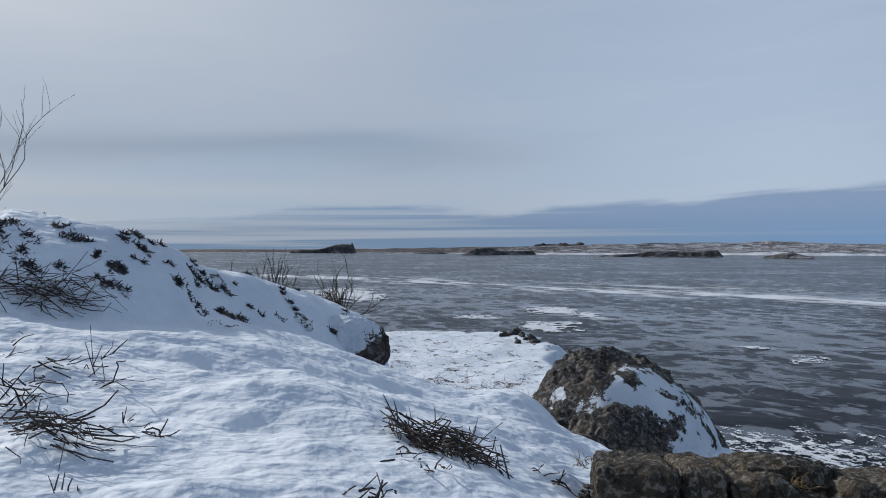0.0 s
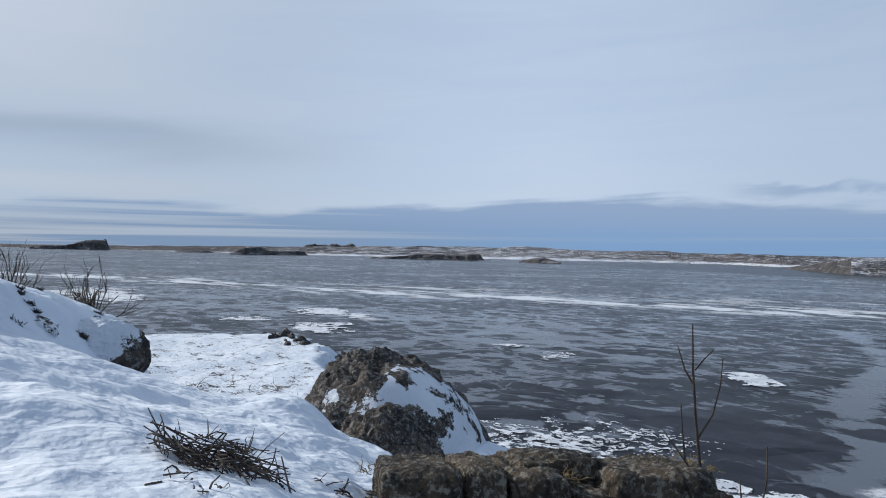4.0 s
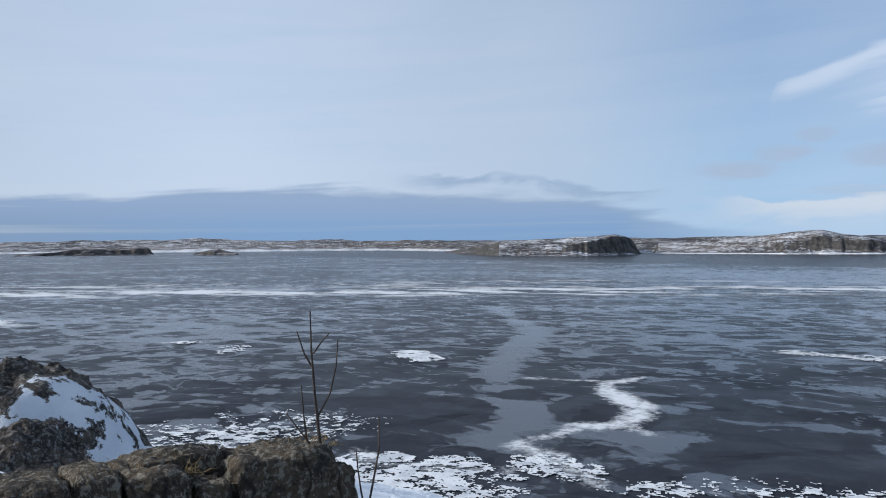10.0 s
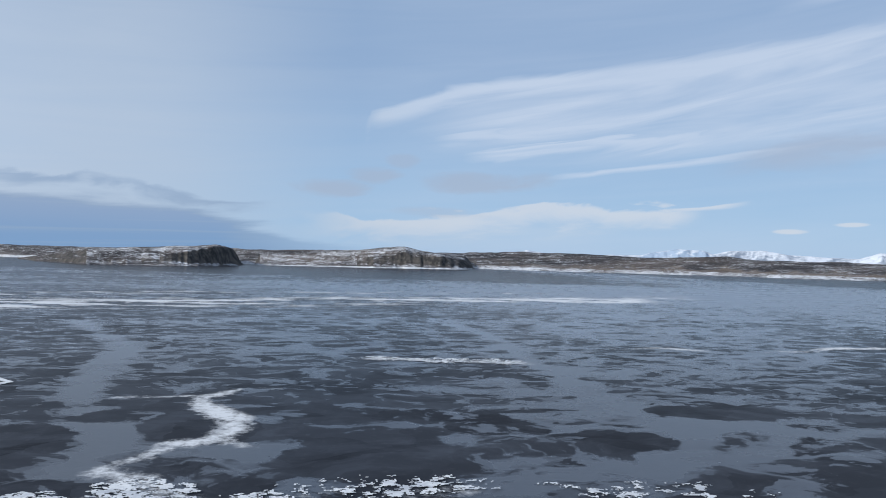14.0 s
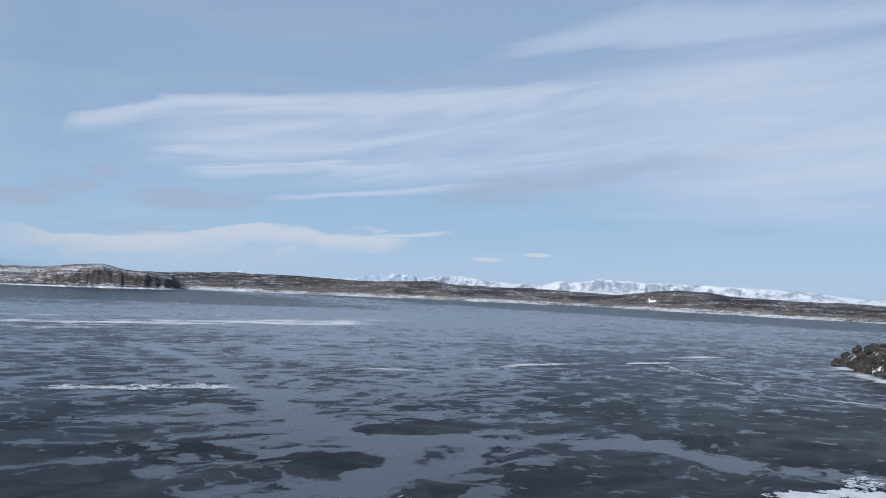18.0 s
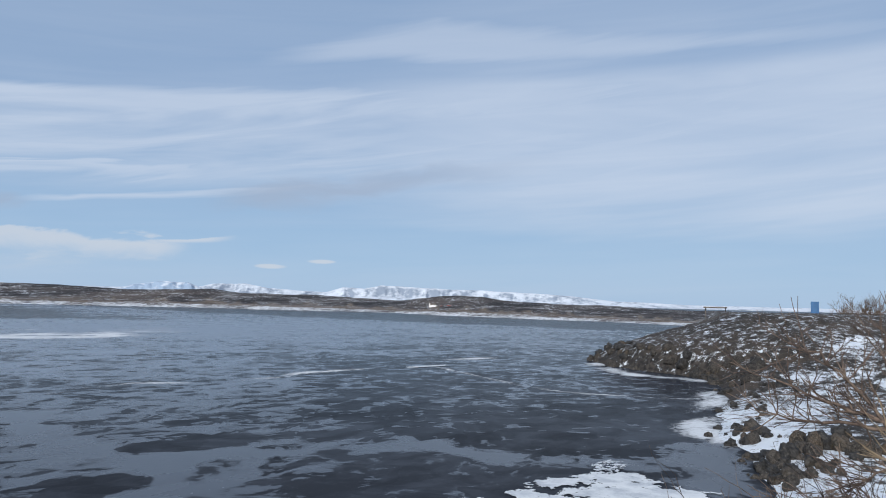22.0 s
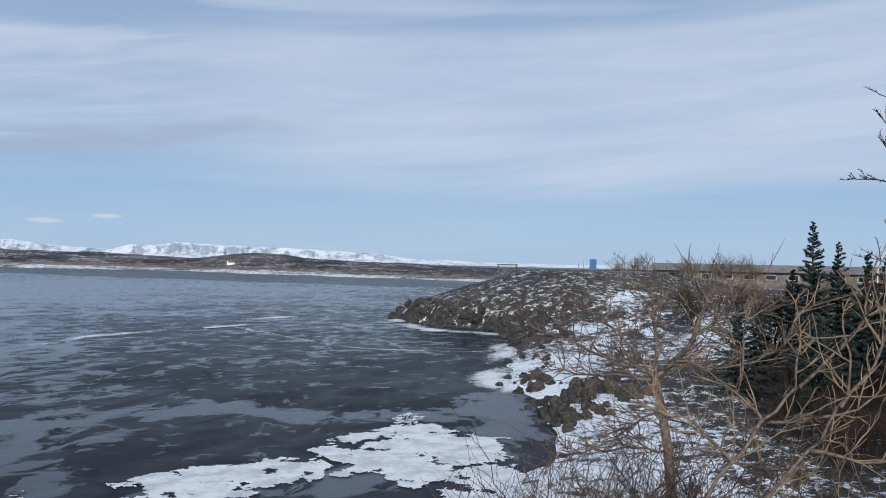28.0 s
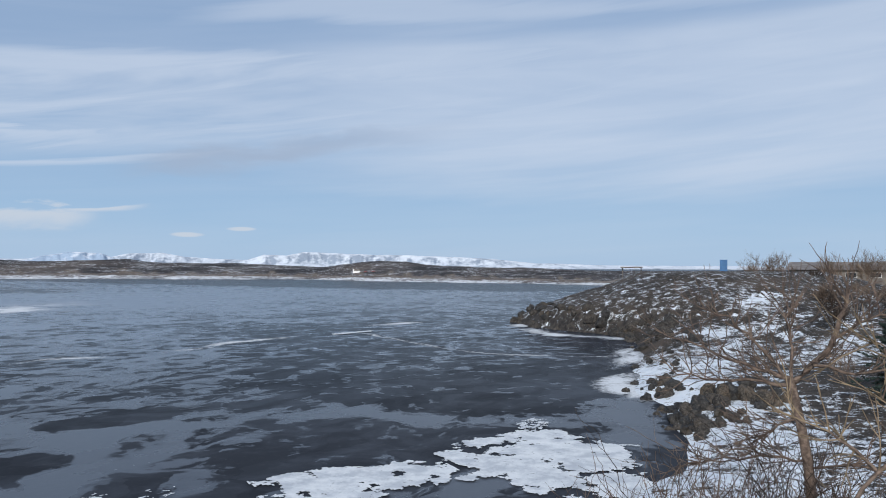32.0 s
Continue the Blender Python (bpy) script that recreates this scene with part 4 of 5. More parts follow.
def sapling(at, stems, label):
    """A bare young tree: each stem is a list of offsets with its twigs."""
    ob = thing("sapling", label, "sapling", at)
    for k, (pts, r0, r1) in enumerate(stems):
        part("stem" if k == 0 else "twig", tubes("twig", [([Vector(p) for p in pts], r0, r1)], M_DARKTWIG, 6), ob)
    return ob


build_outcrop()
sapling((-1.56, 3.0, 4.9), [
    ([(0, 0, -0.1), (0.0, 0.0, 0.2), (-0.02, -0.01, 0.42), (-0.03, -0.02, 0.62), (-0.035, -0.02, 0.79)], 0.009, 0.003),
    ([(-0.025, -0.01, 0.53), (-0.06, -0.03, 0.60), (-0.085, -0.05, 0.70)], 0.005, 0.0025),
    ([(-0.025, -0.01, 0.60), (0.01, 0.0, 0.65), (0.04, 0.02, 0.69)], 0.004, 0.0025),
    ([(-0.01, 0, 0.32), (0.04, 0.02, 0.42), (0.065, 0.03, 0.54), (0.075, 0.03, 0.66)], 0.005, 0.0025),
    ([(0.0, 0, 0.12), (-0.05, -0.03, 0.22), (-0.06, -0.04, 0.34), (-0.07, -0.04, 0.46)], 0.006, 0.0025),
    ([(-0.05, -0.03, 0.22), (-0.09, -0.05, 0.28), (-0.13, -0.07, 0.34)], 0.004, 0.0025)], "thin bare sapling growing from the rock edge")
sapling((-1.40, 3.10, 4.6), [
    ([(-0.02, 0.02, -0.1), (0.0, 0.03, 0.15), (0.03, 0.05, 0.33), (0.05, 0.06, 0.45), (0.05, 0.06, 0.60)], 0.007, 0.003),
    ([(0.0, 0.03, 0.15), (-0.02, 0.02, 0.26), (-0.03, 0.01, 0.36), (-0.035, 0.0, 0.46)], 0.005, 0.0025)], "small bare sapling beside the rock")


def build_mound():
    """Large rock knob down the slope, with snow lying on its shoulder."""
    ob = thing("rock_mound", "rounded dark rock knob with moss and lying snow", "rock", (-8.54, 7.74, 2.5))

    def lay_snow(me, m, spots):
        co = np.empty(len(me.vertices) * 3)
        me.vertices.foreach_get("co", co)
        own = co.reshape(-1, 3)
        co = own @ np.array(m.to_3x3()).T + np.array(m.translation)
        cover = np.full(len(co), -0.5)
        for x, y, z, r, k in spots:
            d = np.sqrt(((co - np.array((x, y, z))) ** 2).sum(1)) / r
            cover = np.maximum(cover, k * np.exp(-d ** 2) - 0.3 * (1 - np.exp(-d ** 2)))
        cover = cover + 0.42 * np.array([noise.fractal(Vector(c) * 2.6, 0.8, 2.0, 4) for c in co])
        attribute(me, "cover", cover)
        # lying snow evens out the rock under it
        ends = np.empty(len(me.edges) * 2, dtype=np.int32)
        me.edges.foreach_get("vertices", ends)
        a, b = ends[0::2], ends[1::2]
        near = np.bincount(ends, minlength=len(own)).astype(float)
        k = np.clip((cover - 0.15) / 0.3, 0, 1)[:, None] * 0.8
        for _ in range(25):
            mean = np.stack([np.bincount(a, own[b, q], len(own)) + np.bincount(b, own[a, q], len(own)) for q in range(3)], -1) / near[:, None]
            own = own + (mean - own) * k
        me.vertices.foreach_set("co", own.ravel())

    spots = [(1.05, 0.55, 1.30, 0.45, 0.66), (1.25, 0.75, 0.90, 0.45, 0.70), (-0.2, -1.2, 1.2, 0.40, 0.50), (0.43, -1.08, 1.42, 0.47, 0.65), (0.68, -0.80, 1.52, 0.53, 0.75), (0.88, -0.43, 1.53, 0.53, 0.81), (1.03, -0.13, 1.42, 0.49, 0.83), (1.15, 0.09, 1.29, 0.47, 0.79), (0.66, -0.08, 1.77, 0.47, 0.59), (0.83, 0.17, 1.62, 0.47, 0.65), (0.78, 0.62, 1.42, 0.47, 0.61), (0.98, 0.82, 1.02, 0.47, 0.69),
             (1.28, 0.77, 0.67, 0.53, 0.79), (1.43, 0.27, 0.69, 0.59, 0.83), (1.43, -0.13, 0.72, 0.53, 0.75), (1.63, 0.42, 0.27, 0.71, 0.79), (-0.02, -1.33, 1.42, 0.41, 0.53), (-0.52, -1.53, 1.07, 0.53, 0.58), (0.18, -0.53, 1.92, 0.41, 0.49), (-1.02, -1.58, 0.47, 0.59, 0.63)]
    for nm, radii, seed, cuts, crag, m in (("body", (1.52, 1.50, 2.12), 4, 6, 0.07, pose(0, 0, -0.1, 0, 0, 48)), ("buttress", (0.95, 0.72, 1.30), 9, 5, 0.14, pose(0.85, -0.80, 0.0, 0, 0, 48))):
        me = rock_mesh(nm, radii, seed, M_MOUND, cuts, crag, 0.046, 0.95, 0.026)
        for v in me.vertices:
            v.co.x -= 0.19 * max(v.co.z, 0.0)
        lay_snow(me, m, spots if nm == "body" else [(1.3, -1.25, 0.95, 0.16, 0.62), (1.6, -0.5, 0.55, 0.25, 0.55)])
        part(nm, me, ob).matrix_basis = m
    return ob


build_mound()
# dark rock end of the snowy knoll, snow on its back
ob = thing("knoll_rock", "dark rock with snow on its back, ending the knoll", "rock", (-7.38, 2.83, 4.93), data=rock_mesh("knoll_rock", (0.34, 0.44, 0.36), 21, M_MOUND, 5, 0.10, 0.03, 0.9, 0.03))
nz = np.empty(len(ob.data.vertices) * 3)
ob.data.vertices.foreach_get("co", nz)
nz = nz.reshape(-1, 3)
attribute(ob.data, "cover", 0.46 + 1.3 * nz[:, 2] - 0.9 * nz[:, 1])

for k, (x, y, r, turn) in enumerate(((-6.64, 1.29, 0.13, 50), (-6.13, 1.30, 0.10, 35), (-7.04, 2.18, 0.13, 40), (-7.18, 2.65, 0.12, 70), (-7.24, 2.85, 0.18, 45))):
    ob = thing("knoll_stone", "dark rock edge showing through the snow", "rock", (x, y, ground_z(x, y) - r * 0.28), "stones on the knoll", data=rock_mesh("knoll_stone", (r * 1.3, r * 0.8, r * 0.42), 61 + k, M_MOUND, 3, 0.35, 0.12, rubble=0.06))
    attribute(ob.data, "cover", np.full(len(ob.data.vertices), 0.46))
    ob.rotation_euler = (0, 0.45, radians(turn))
for x, y, z, r, turn in ((-6.67, 2.9, 4.72, 0.26, 40), (-6.45, 2.75, 4.74, 0.14, 10)):
    ob = thing("flat_stone", "flat dark stone sticking out of the snow", "rock", (x, y, ground_z(x, y) - 0.01), data=rock_mesh("flat_stone", (r, r * 0.5, 0.06), 31, M_SHORE, 3, 0.2))
    ob.rotation_euler = (0, 0, radians(turn))

# ---------------------------------------------------------------- floes and snow on the ice
def islands(keep):
    """The connected patches of a mask, the largest first."""
    mark = np.where(keep, np.arange(1, keep.size + 1).reshape(keep.shape), 0)
    for _ in range(600):
        p = np.pad(mark, 1)
        m = np.maximum.reduce([p[1:-1, 1:-1], p[:-2, 1:-1], p[2:, 1:-1], p[1:-1, :-2], p[1:-1, 2:]])
        m = np.where(keep, m, 0)
        if (m == mark).all():
            break
        mark = m
    ids, n = np.unique(mark[mark > 0], return_counts=True)
    return [mark == ids[k] for k in np.argsort(-n) if n[k] > 5]


def floe(at, long, wide, turn, seed, label, cell=0.07, ragged=0.35, crumb=0.0, thick=0.03):
    """A plate of snow with a ragged rim and holes; crumb breaks it into scattered bits."""
    nx, ny = int(long / cell), int(wide / cell)
    gx, gy = np.meshgrid((np.arange(nx) + 0.5) / nx * 2 - 1, (np.arange(ny) + 0.5) / ny * 2 - 1)
    wx, wy = gx * long / 2, gy * wide / 2
    f = max(0.55, 6.0 / max(long, wide))
    field = 1 - np.sqrt(gx ** 2 + gy ** 2) + ragged * 1.5 * fbm(wx * f + seed, wy * f, seed, 6, 0.66)
    holes = fbm(wx * 1.3, wy * 1.3, seed + 50, 5, 0.65)
    field = field - 0.9 * sstep(holes, 0.12, 0.19)
    if crumb:
        bits = fbm(wx * 3.0, wy * 4.2, seed + 80, 5, 0.75)
        field = np.minimum(field, 0.12 + (bits - crumb - 0.03 + 0.22 * np.clip(field, -0.3, 0.5)))
    keep = field > 0.12
    h = thick * (0.6 + 0.8 * (vnoise(np.arange(nx + 1)[None, :] * cell * 2.0, np.arange(ny + 1)[:, None] * cell * 2.0, seed)))

    def sheet(nm, mask):
        idx = -np.ones((ny + 1, nx + 1), dtype=int)
        V, F = [], []
        for j, i in zip(*np.nonzero(mask)):
            q = []
            for dj, di in ((0, 0), (0, 1), (1, 1), (1, 0)):
                if idx[j + dj, i + di] < 0:
                    idx[j + dj, i + di] = len(V)
                    V.append(((i + di) * cell - long / 2, (j + dj) * cell - wide / 2, float(h[j + dj, i + di])))
                q.append(int(idx[j + dj, i + di]))
            F.append(tuple(q))
        return mesh_from(nm, V, F, M_FLOE)
    if crumb:
        ob = thing("snow_crust", label, "ice floe", (at[0], at[1], 0.004), kind="stuff", data=sheet("snow_crust", keep))
    else:
        ob = thing("ice_floe", label, "ice floe", (at[0], at[1], 0.004), "snow plates on the lake ice")
        for k, mask in enumerate(islands(keep)[:9]):
            part("snow_sheet" if k == 0 else "fragment", sheet("snow_sheet", mask), ob)
    ob.rotation_euler = (0, 0, radians(turn))
    return ob


floe((21.7, 12.0), 8.6, 6.4, 8, 7, "large snow-covered ice plate beside the shore", 0.06, 0.62)
floe((15.8, 14.7), 6.4, 3.9, -25, 12, "snow-covered ice plate near the shore", 0.06, 0.6)
floe((19.4, 8.4), 5.0, 2.6, 12, 15, "broken snow plate against the rocky shore", 0.06, 0.7)
floe((25.6, 14.6), 2.4, 1.4, 20, 16, "small broken snow plate beside a larger one", 0.06, 0.5, 0.05)
floe((-15.3, 37.3), 2.2, 4.3, 40, 23, "small white snow patch out on the ice", 0.07, 2.4, 0.0)
floe((-7.6, 17.9), 7.6, 4.6, 4, 31, "broken white snow crust near the foot of the rocks", 0.05, 0.5, 0.02)
floe((-4.0, 19.9), 3.4, 2.4, -20, 33, "thin white snow crust on dark ice", 0.05, 0.4, 0.06)
floe((-14.4, 19.6), 9.0, 4.6, 12, 35, "broken white snow crust beside the rock knob", 0.05, 0.6, 0.10)
floe((-13.2, 21.8), 7.0, 5.0, 10, 34, "sparse white snow crumbs beside the rock knob", 0.05, 0.6, 0.17)
floe((-1.4, 18.7), 3.6, 1.5, 6, 36, "thin white snow crust on dark ice", 0.05, 0.5, 0.08)
floe((1.8, 19.6), 6.5, 2.4, 2, 37, "scattered white snow crust on dark ice", 0.05, 0.6, 0.12)
floe((9.0, 18.6), 7.0, 2.0, -10, 38, "scattered white snow crumbs on dark ice", 0.05, 0.6, 0.16)
floe((7.3, 43.6), 11.5, 2.6, -13, 41, "long white snow streak on the ice", 0.07, 1.3, 0.02)
floe((-58.5, 42.8), 10.5, 5.6, -36, 43, "white snow patch on grey ice", 0.14, 2.2)
floe((-46.8, 34.2), 7.8, 5.2, -36, 47, "white snow patch on grey ice near the shelf", 0.12, 2.2)
floe((-53.5, 43.4), 5.0, 2.8, -36, 53, "small white snow patch on grey ice", 0.12, 2.0)
floe((-56.3, 33.6), 4.0, 4.2, -36, 54, "small white snow patch on grey ice", 0.12, 2.0)
floe((-92.0, 35.5), 30.0, 9.0, -21, 48, "wide white snow sheet on grey ice", 0.25, 1.6)
floe((-26.1, 36.3), 2.2, 3.6, 30, 49, "little white snow patch on the ice", 0.08, 2.0, 0.04)
floe((-31.0, 38.0), 3.4, 1.6, 30, 50, "scattered white snow crumbs on grey ice", 0.08, 0.5, 0.05)
floe((50.5, 48.5), 6.0, 1.4, 0, 52, "narrow white snow streak on the ice", 0.1, 0.6, 0.0)

# ---------------------------------------------------------------- plants
def stalks(at, n, length, spread, lean, seed, label, mat=None, category="dead plant", up=0.5, r=0.0042, name="dead_plant"):
    """A clump of bent dead stems."""
    rng = random.Random(seed)
    stems = []
    for _ in range(n):
        a = rng.uniform(0, 2 * math.pi)
        s = Vector((math.cos(a), math.sin(a), 0)) * rng.uniform(0, spread)
        d = Vector((lean[0] + rng.gauss(0, 0.6), lean[1] + rng.gauss(0, 0.6), up + rng.uniform(-0.3, 0.5)))
        pts = bent(rng, s - Vector((0, 0, 0.04)), d, length * rng.uniform(0.3, 1.0), 5, 0.42, 0.22)
        rr = r * rng.uniform(0.6, 1.3)
        paths = [(pts, rr, rr * 0.5)]
        stems.append(paths)
        if rng.random() < 0.5:
            k = rng.randint(2, 3)
            paths.append((bent(rng, pts[k], Vector((rng.gauss(0, 1), rng.gauss(0, 1), 0.4)), length * 0.3, 3, 0.2, 0.1), rr * 0.6, rr * 0.3))
    ob = thing(name, label, category, (at[0], at[1], ground_z(at[0], at[1])), "dead plants in the snow")
    for p in stems:
        part("stem", tubes("stem", p, mat or M_STALK, 4), ob)
    return ob


HEATH = []


def tuft(at, size, seed):
    """Low dark heath showing through the snow: flat mats of short twigs."""
    rng = random.Random(seed)
    size *= 0.62
    lobes = [(rng.gauss(0, 0.6) * size, rng.gauss(0, 0.3) * size, rng.uniform(0.2, 0.7) * size) for _ in range(rng.randint(2, 6))]
    turn = rng.uniform(0, math.pi)
    spots = []
    for _ in range(int(40 + 800 * size)):
        cx, cy, r = rng.choice(lobes)
        a, q = rng.uniform(0, 2 * math.pi), math.sqrt(rng.random()) * r
        u, w = cx + math.cos(a) * q, cy + math.sin(a) * q * 0.7
        spots.append((at[0] + u * math.cos(turn) - w * math.sin(turn), at[1] + u * math.sin(turn) + w * math.cos(turn)))
    P = np.array(spots)
    for (x, y), h in zip(spots, terrain(P[:, 0], P[:, 1])[0]):
        d = Vector((rng.gauss(0, 1.0), rng.gauss(0, 1.0), 0.25))
        HEATH.append((bent(rng, (x, y, float(h) - 0.005), d, rng.uniform(0.02, 0.055), 3, 0.4), 0.005, 0.0025))


def bare_bush(at, high, wide, stems, seed, label, mat=None, r=0.012, name="bare_bush", group="", z=None, forks=3, deep=2, wander=0.14, side_way=0.55, ratio=(0.35, 0.6)):
    """A leafless shrub of many forking stems."""
    rng = random.Random(seed)
    main, fine = [], []

    def grow(p, d, length, rad, level):
        pts = bent(rng, p, d, length, 6, wander, -0.03)
        (main if level == 0 else fine).append((pts, rad, rad * 0.55))
        if level < deep:
            for _ in range(forks):
                k = rng.randint(2, 6)
                side = Vector((rng.gauss(0, 1), rng.gauss(0, 1), rng.gauss(0.5, 0.5))).normalized()
                way = ((pts[k] - pts[k - 1]).normalized() + side * side_way).normalized()
                grow(pts[k], way, length * rng.uniform(*ratio), rad * 0.5, level + 1)
    for _ in range(stems):
        a = rng.uniform(0, 2 * math.pi)
        out = rng.uniform(0.1, 1.0) * wide / high
        grow(Vector((math.cos(a), math.sin(a), 0)) * rng.uniform(0, wide * 0.15) - Vector((0, 0, 0.1)), Vector((math.cos(a) * out, math.sin(a) * out, 1)), high * rng.uniform(0.5, 0.8), r * rng.uniform(0.7, 1.2), 0)
    ob = thing(name, label, "bush", (at[0], at[1], ground_z(*at) if z is None else z), group)
    for p in main:
        part("stem", tubes("stem", [p], mat or M_REDTWIG, 4), ob)
    part("twig_mass", tubes("twig_mass", fine, mat or M_REDTWIG, 3), ob, kind="stuff")
    return ob


def spruce(at, high, wide, seed, label):
    """A spruce: trunk, whorls of drooping boughs and needle sprays."""
    rng = random.Random(seed)
    z = ground_z(*at)
    ob = thing("spruce_tree", label, "tree", (at[0], at[1], z), "spruces by the shore")
    part("trunk", tubes("trunk", [([Vector((0, 0, -0.2)), Vector((0.02, 0, high * 0.5)), Vector((0, 0.01, high))], 0.022 * high ** 0.8 + 0.02, 0.006)], M_DARKTWIG, 7), ob)
    boughs, V, F = [], [], []

    def needles(pts, size):
        for k in range(1, len(pts)):
            for _ in range(8):
                p = pts[k].lerp(pts[k - 1], rng.random())
                d = (pts[k] - pts[k - 1]).normalized()
                side = Vector((rng.gauss(0, 1), rng.gauss(0, 1), rng.gauss(0.1, 0.6))).normalized()
                tip = p + (d * 0.7 + side).normalized() * size * rng.uniform(0.6, 1.2)
                w = d.cross(side)
                w = (w.normalized() if w.length > 1e-6 else Vector((1, 0, 0))) * size * 0.2
                b = len(V)
                V.extend((tuple(p - w), tuple(p + w), tuple(tip)))
                F.append((b, b + 1, b + 2))
    count = int(17 * high)
    for q in range(count):
        h = high * (0.03 + 0.96 * (q + rng.random()) / count)
        low = 1 - h / high
        reach = wide * 1.25 * low ** 0.85 * rng.choice((0.45, 0.7, 0.9, 1.25)) + 0.04
        a = q * 2.39996 + rng.uniform(-0.5, 0.5)
        pts = bent(rng, (0, 0, h), (math.cos(a), math.sin(a), 0.62 - 0.9 * low + rng.uniform(-0.15, 0.15)), reach, 6, 0.09, -0.02)
        boughs.append((pts, 0.011, 0.004))
        needles(pts, 0.055 + 0.05 * min(low * 3, 1))
        for k in range(1, 6):
            for sgn in (-1, 1):
                b = a + sgn * rng.uniform(0.5, 1.0)
                sub = bent(rng, pts[k], (math.cos(b), math.sin(b), rng.uniform(-0.1, 0.35)), reach * 0.42 * (1 - k / 6.2) * rng.uniform(0.7, 1.2), 3, 0.1, -0.03)
                boughs.append((sub, 0.005, 0.003))
                needles(sub, 0.05 + 0.05 * min(low * 3, 1))
    part("bough_frame", tubes("bough_frame", boughs, M_DARKTWIG, 3), ob)
    me = mesh_from("foliage", V, F, M_NEEDLE, False)
    part("foliage", me, ob, "dark green needles", "stuff")
    return ob


def willow(at, seed, label, trunk_pts, limbs, shoots, shoot_len, mat):
    """A pruned willow: trunk, crooked limbs and masses of straight young shoots."""
    rng = random.Random(seed)
    ob = thing("willow_tree", label, "tree", at, "willows below the viewpoint")
    trunk_pts = [(trunk_pts[0][0] + 0.06, trunk_pts[0][1], ground_z(at[0], at[1]) - at[2] - 0.15)] + list(trunk_pts)
    part("trunk", tubes("trunk", [([Vector(p) for p in trunk_pts], 0.044, 0.032)], M_BARK, 9), ob)
    for pts, r0, r1 in limbs:
        pts = [Vector(p) for p in pts]
        full = []
        for a, b in zip(pts, pts[1:]):
            full += [a.lerp(b, k / 3) + Vector((rng.gauss(0, 0.012), rng.gauss(0, 0.012), rng.gauss(0, 0.012))) for k in range(3)]
        full.append(pts[-1])
        part("limb", tubes("limb", [(full, r0 * 0.85, r1 * 0.85)], M_BARK, 7), ob)
        for _ in range(shoots):
            k = rng.randint(1, len(full) - 1)
            d = (full[k] - full[k - 1]).normalized()
            side = Vector((rng.gauss(0, 1), rng.gauss(0, 1), rng.gauss(0.35, 0.7))).normalized()
            L = shoot_len * rng.uniform(0.35, 1.1)
            p = bent(rng, full[k], d * 0.8 + side, L, 7, 0.12, -0.015)
            fine = [(p, 0.0055, 0.0022)]
            for _ in range(rng.randint(1, 3)):
                q = rng.randint(1, 5)
                s2 = Vector((rng.gauss(0, 1), rng.gauss(0, 1), rng.gauss(0.3, 0.6))).normalized()
                fine.append((bent(rng, p[q], (p[q] - p[q - 1]).normalized() + s2 * 0.7, L * rng.uniform(0.3, 0.6), 4, 0.1, -0.04), 0.0042, 0.0018))
            part("shoot", tubes("shoot", fine, mat, 4), ob)
    return ob


# left: dead stems, heath and bushes on the snow
def fallen(start, end, n, length, way, seed, label, wide=0.10, lift=0.06, up=0.05, r=0.0034):
    """A heap of kinked dead stalks lying along a line on the snow, all leaning one way."""
    rng = random.Random(seed)
    base = ((start[0] + end[0]) / 2, (start[1] + end[1]) / 2)
    bz = ground_z(*base)
    ob = thing("dead_plant", label, "dead plant", (*base, bz), "dead plants in the snow")
    for _ in range(n):
        t = rng.random()
        x = start[0] + (end[0] - start[0]) * t + rng.gauss(0, wide * 0.6)
        y = start[1] + (end[1] - start[1]) * t + rng.gauss(0, wide * 0.6)
        d = Vector((way[0] + rng.gauss(0, 0.45), way[1] + rng.gauss(0, 0.45), up + rng.gauss(0, 0.22))).normalized()
        L = length * rng.uniform(0.35, 1.1)
        h = rng.uniform(-0.01, lift)
        pts, steps = [], rng.randint(3, 5)
        for q in range(steps + 1):
            g = ground_z(x, y)
            h = max(h, -0.02)
            pts.append(Vector((x - base[0], y - base[1], g + h - bz)))
            if rng.random() < 0.3:
                d = (d + Vector((rng.gauss(0, 0.5), rng.gauss(0, 0.5), rng.gauss(-0.1, 0.5)))).normalized()
            x, y, h = x + d.x * L / steps, y + d.y * L / steps, h + d.z * L / steps
        rr = r * rng.uniform(0.55, 1.35)
        part("stem", tubes("stem", [(pts, rr, rr * 0.6)], M_STALK, 4), ob)
    return ob


HEAP = "heap of bent dark dead plant stems lying on snow"
STICKS = "kinked dark dead plant stems sticking out of snow"
fallen((-5.17, -0.22), (-5.17, 0.17), 100, 0.27, (0.20, 1.01), 100, HEAP, 0.1, 0.1, 0.05)
fallen((-5.22, -0.34), (-5.19, -0.19), 30, 0.31, (0.09, 1.01), 101, HEAP, 0.08, 0.1, 0.1)
fallen((-3.73, -0.15), (-4.33, -0.09), 7, 0.20, (-1.30, 0.55), 102, STICKS, 0.03, 0.02, 0.4)
fallen((-3.6, -0.03), (-3.72, 0.1), 9, 0.16, (0.31, 0.80), 103, STICKS, 0.05, 0.04, 0.2)
fallen((-3.39, -0.12), (-3.21, -0.03), 14, 0.23, (1.11, 0.44), 104, STICKS, 0.06, 0.08, 0.25)
fallen((-3.0, -0.13), (-3.09, -0.06), 10, 0.16, (0.47, 0.32), 105, STICKS, 0.06, 0.04, 0.3)
fallen((-3.49, 0.16), (-3.94, 0.23), 8, 0.20, (-0.63, 0.23), 106, STICKS, 0.02, 0.02, 0.5)
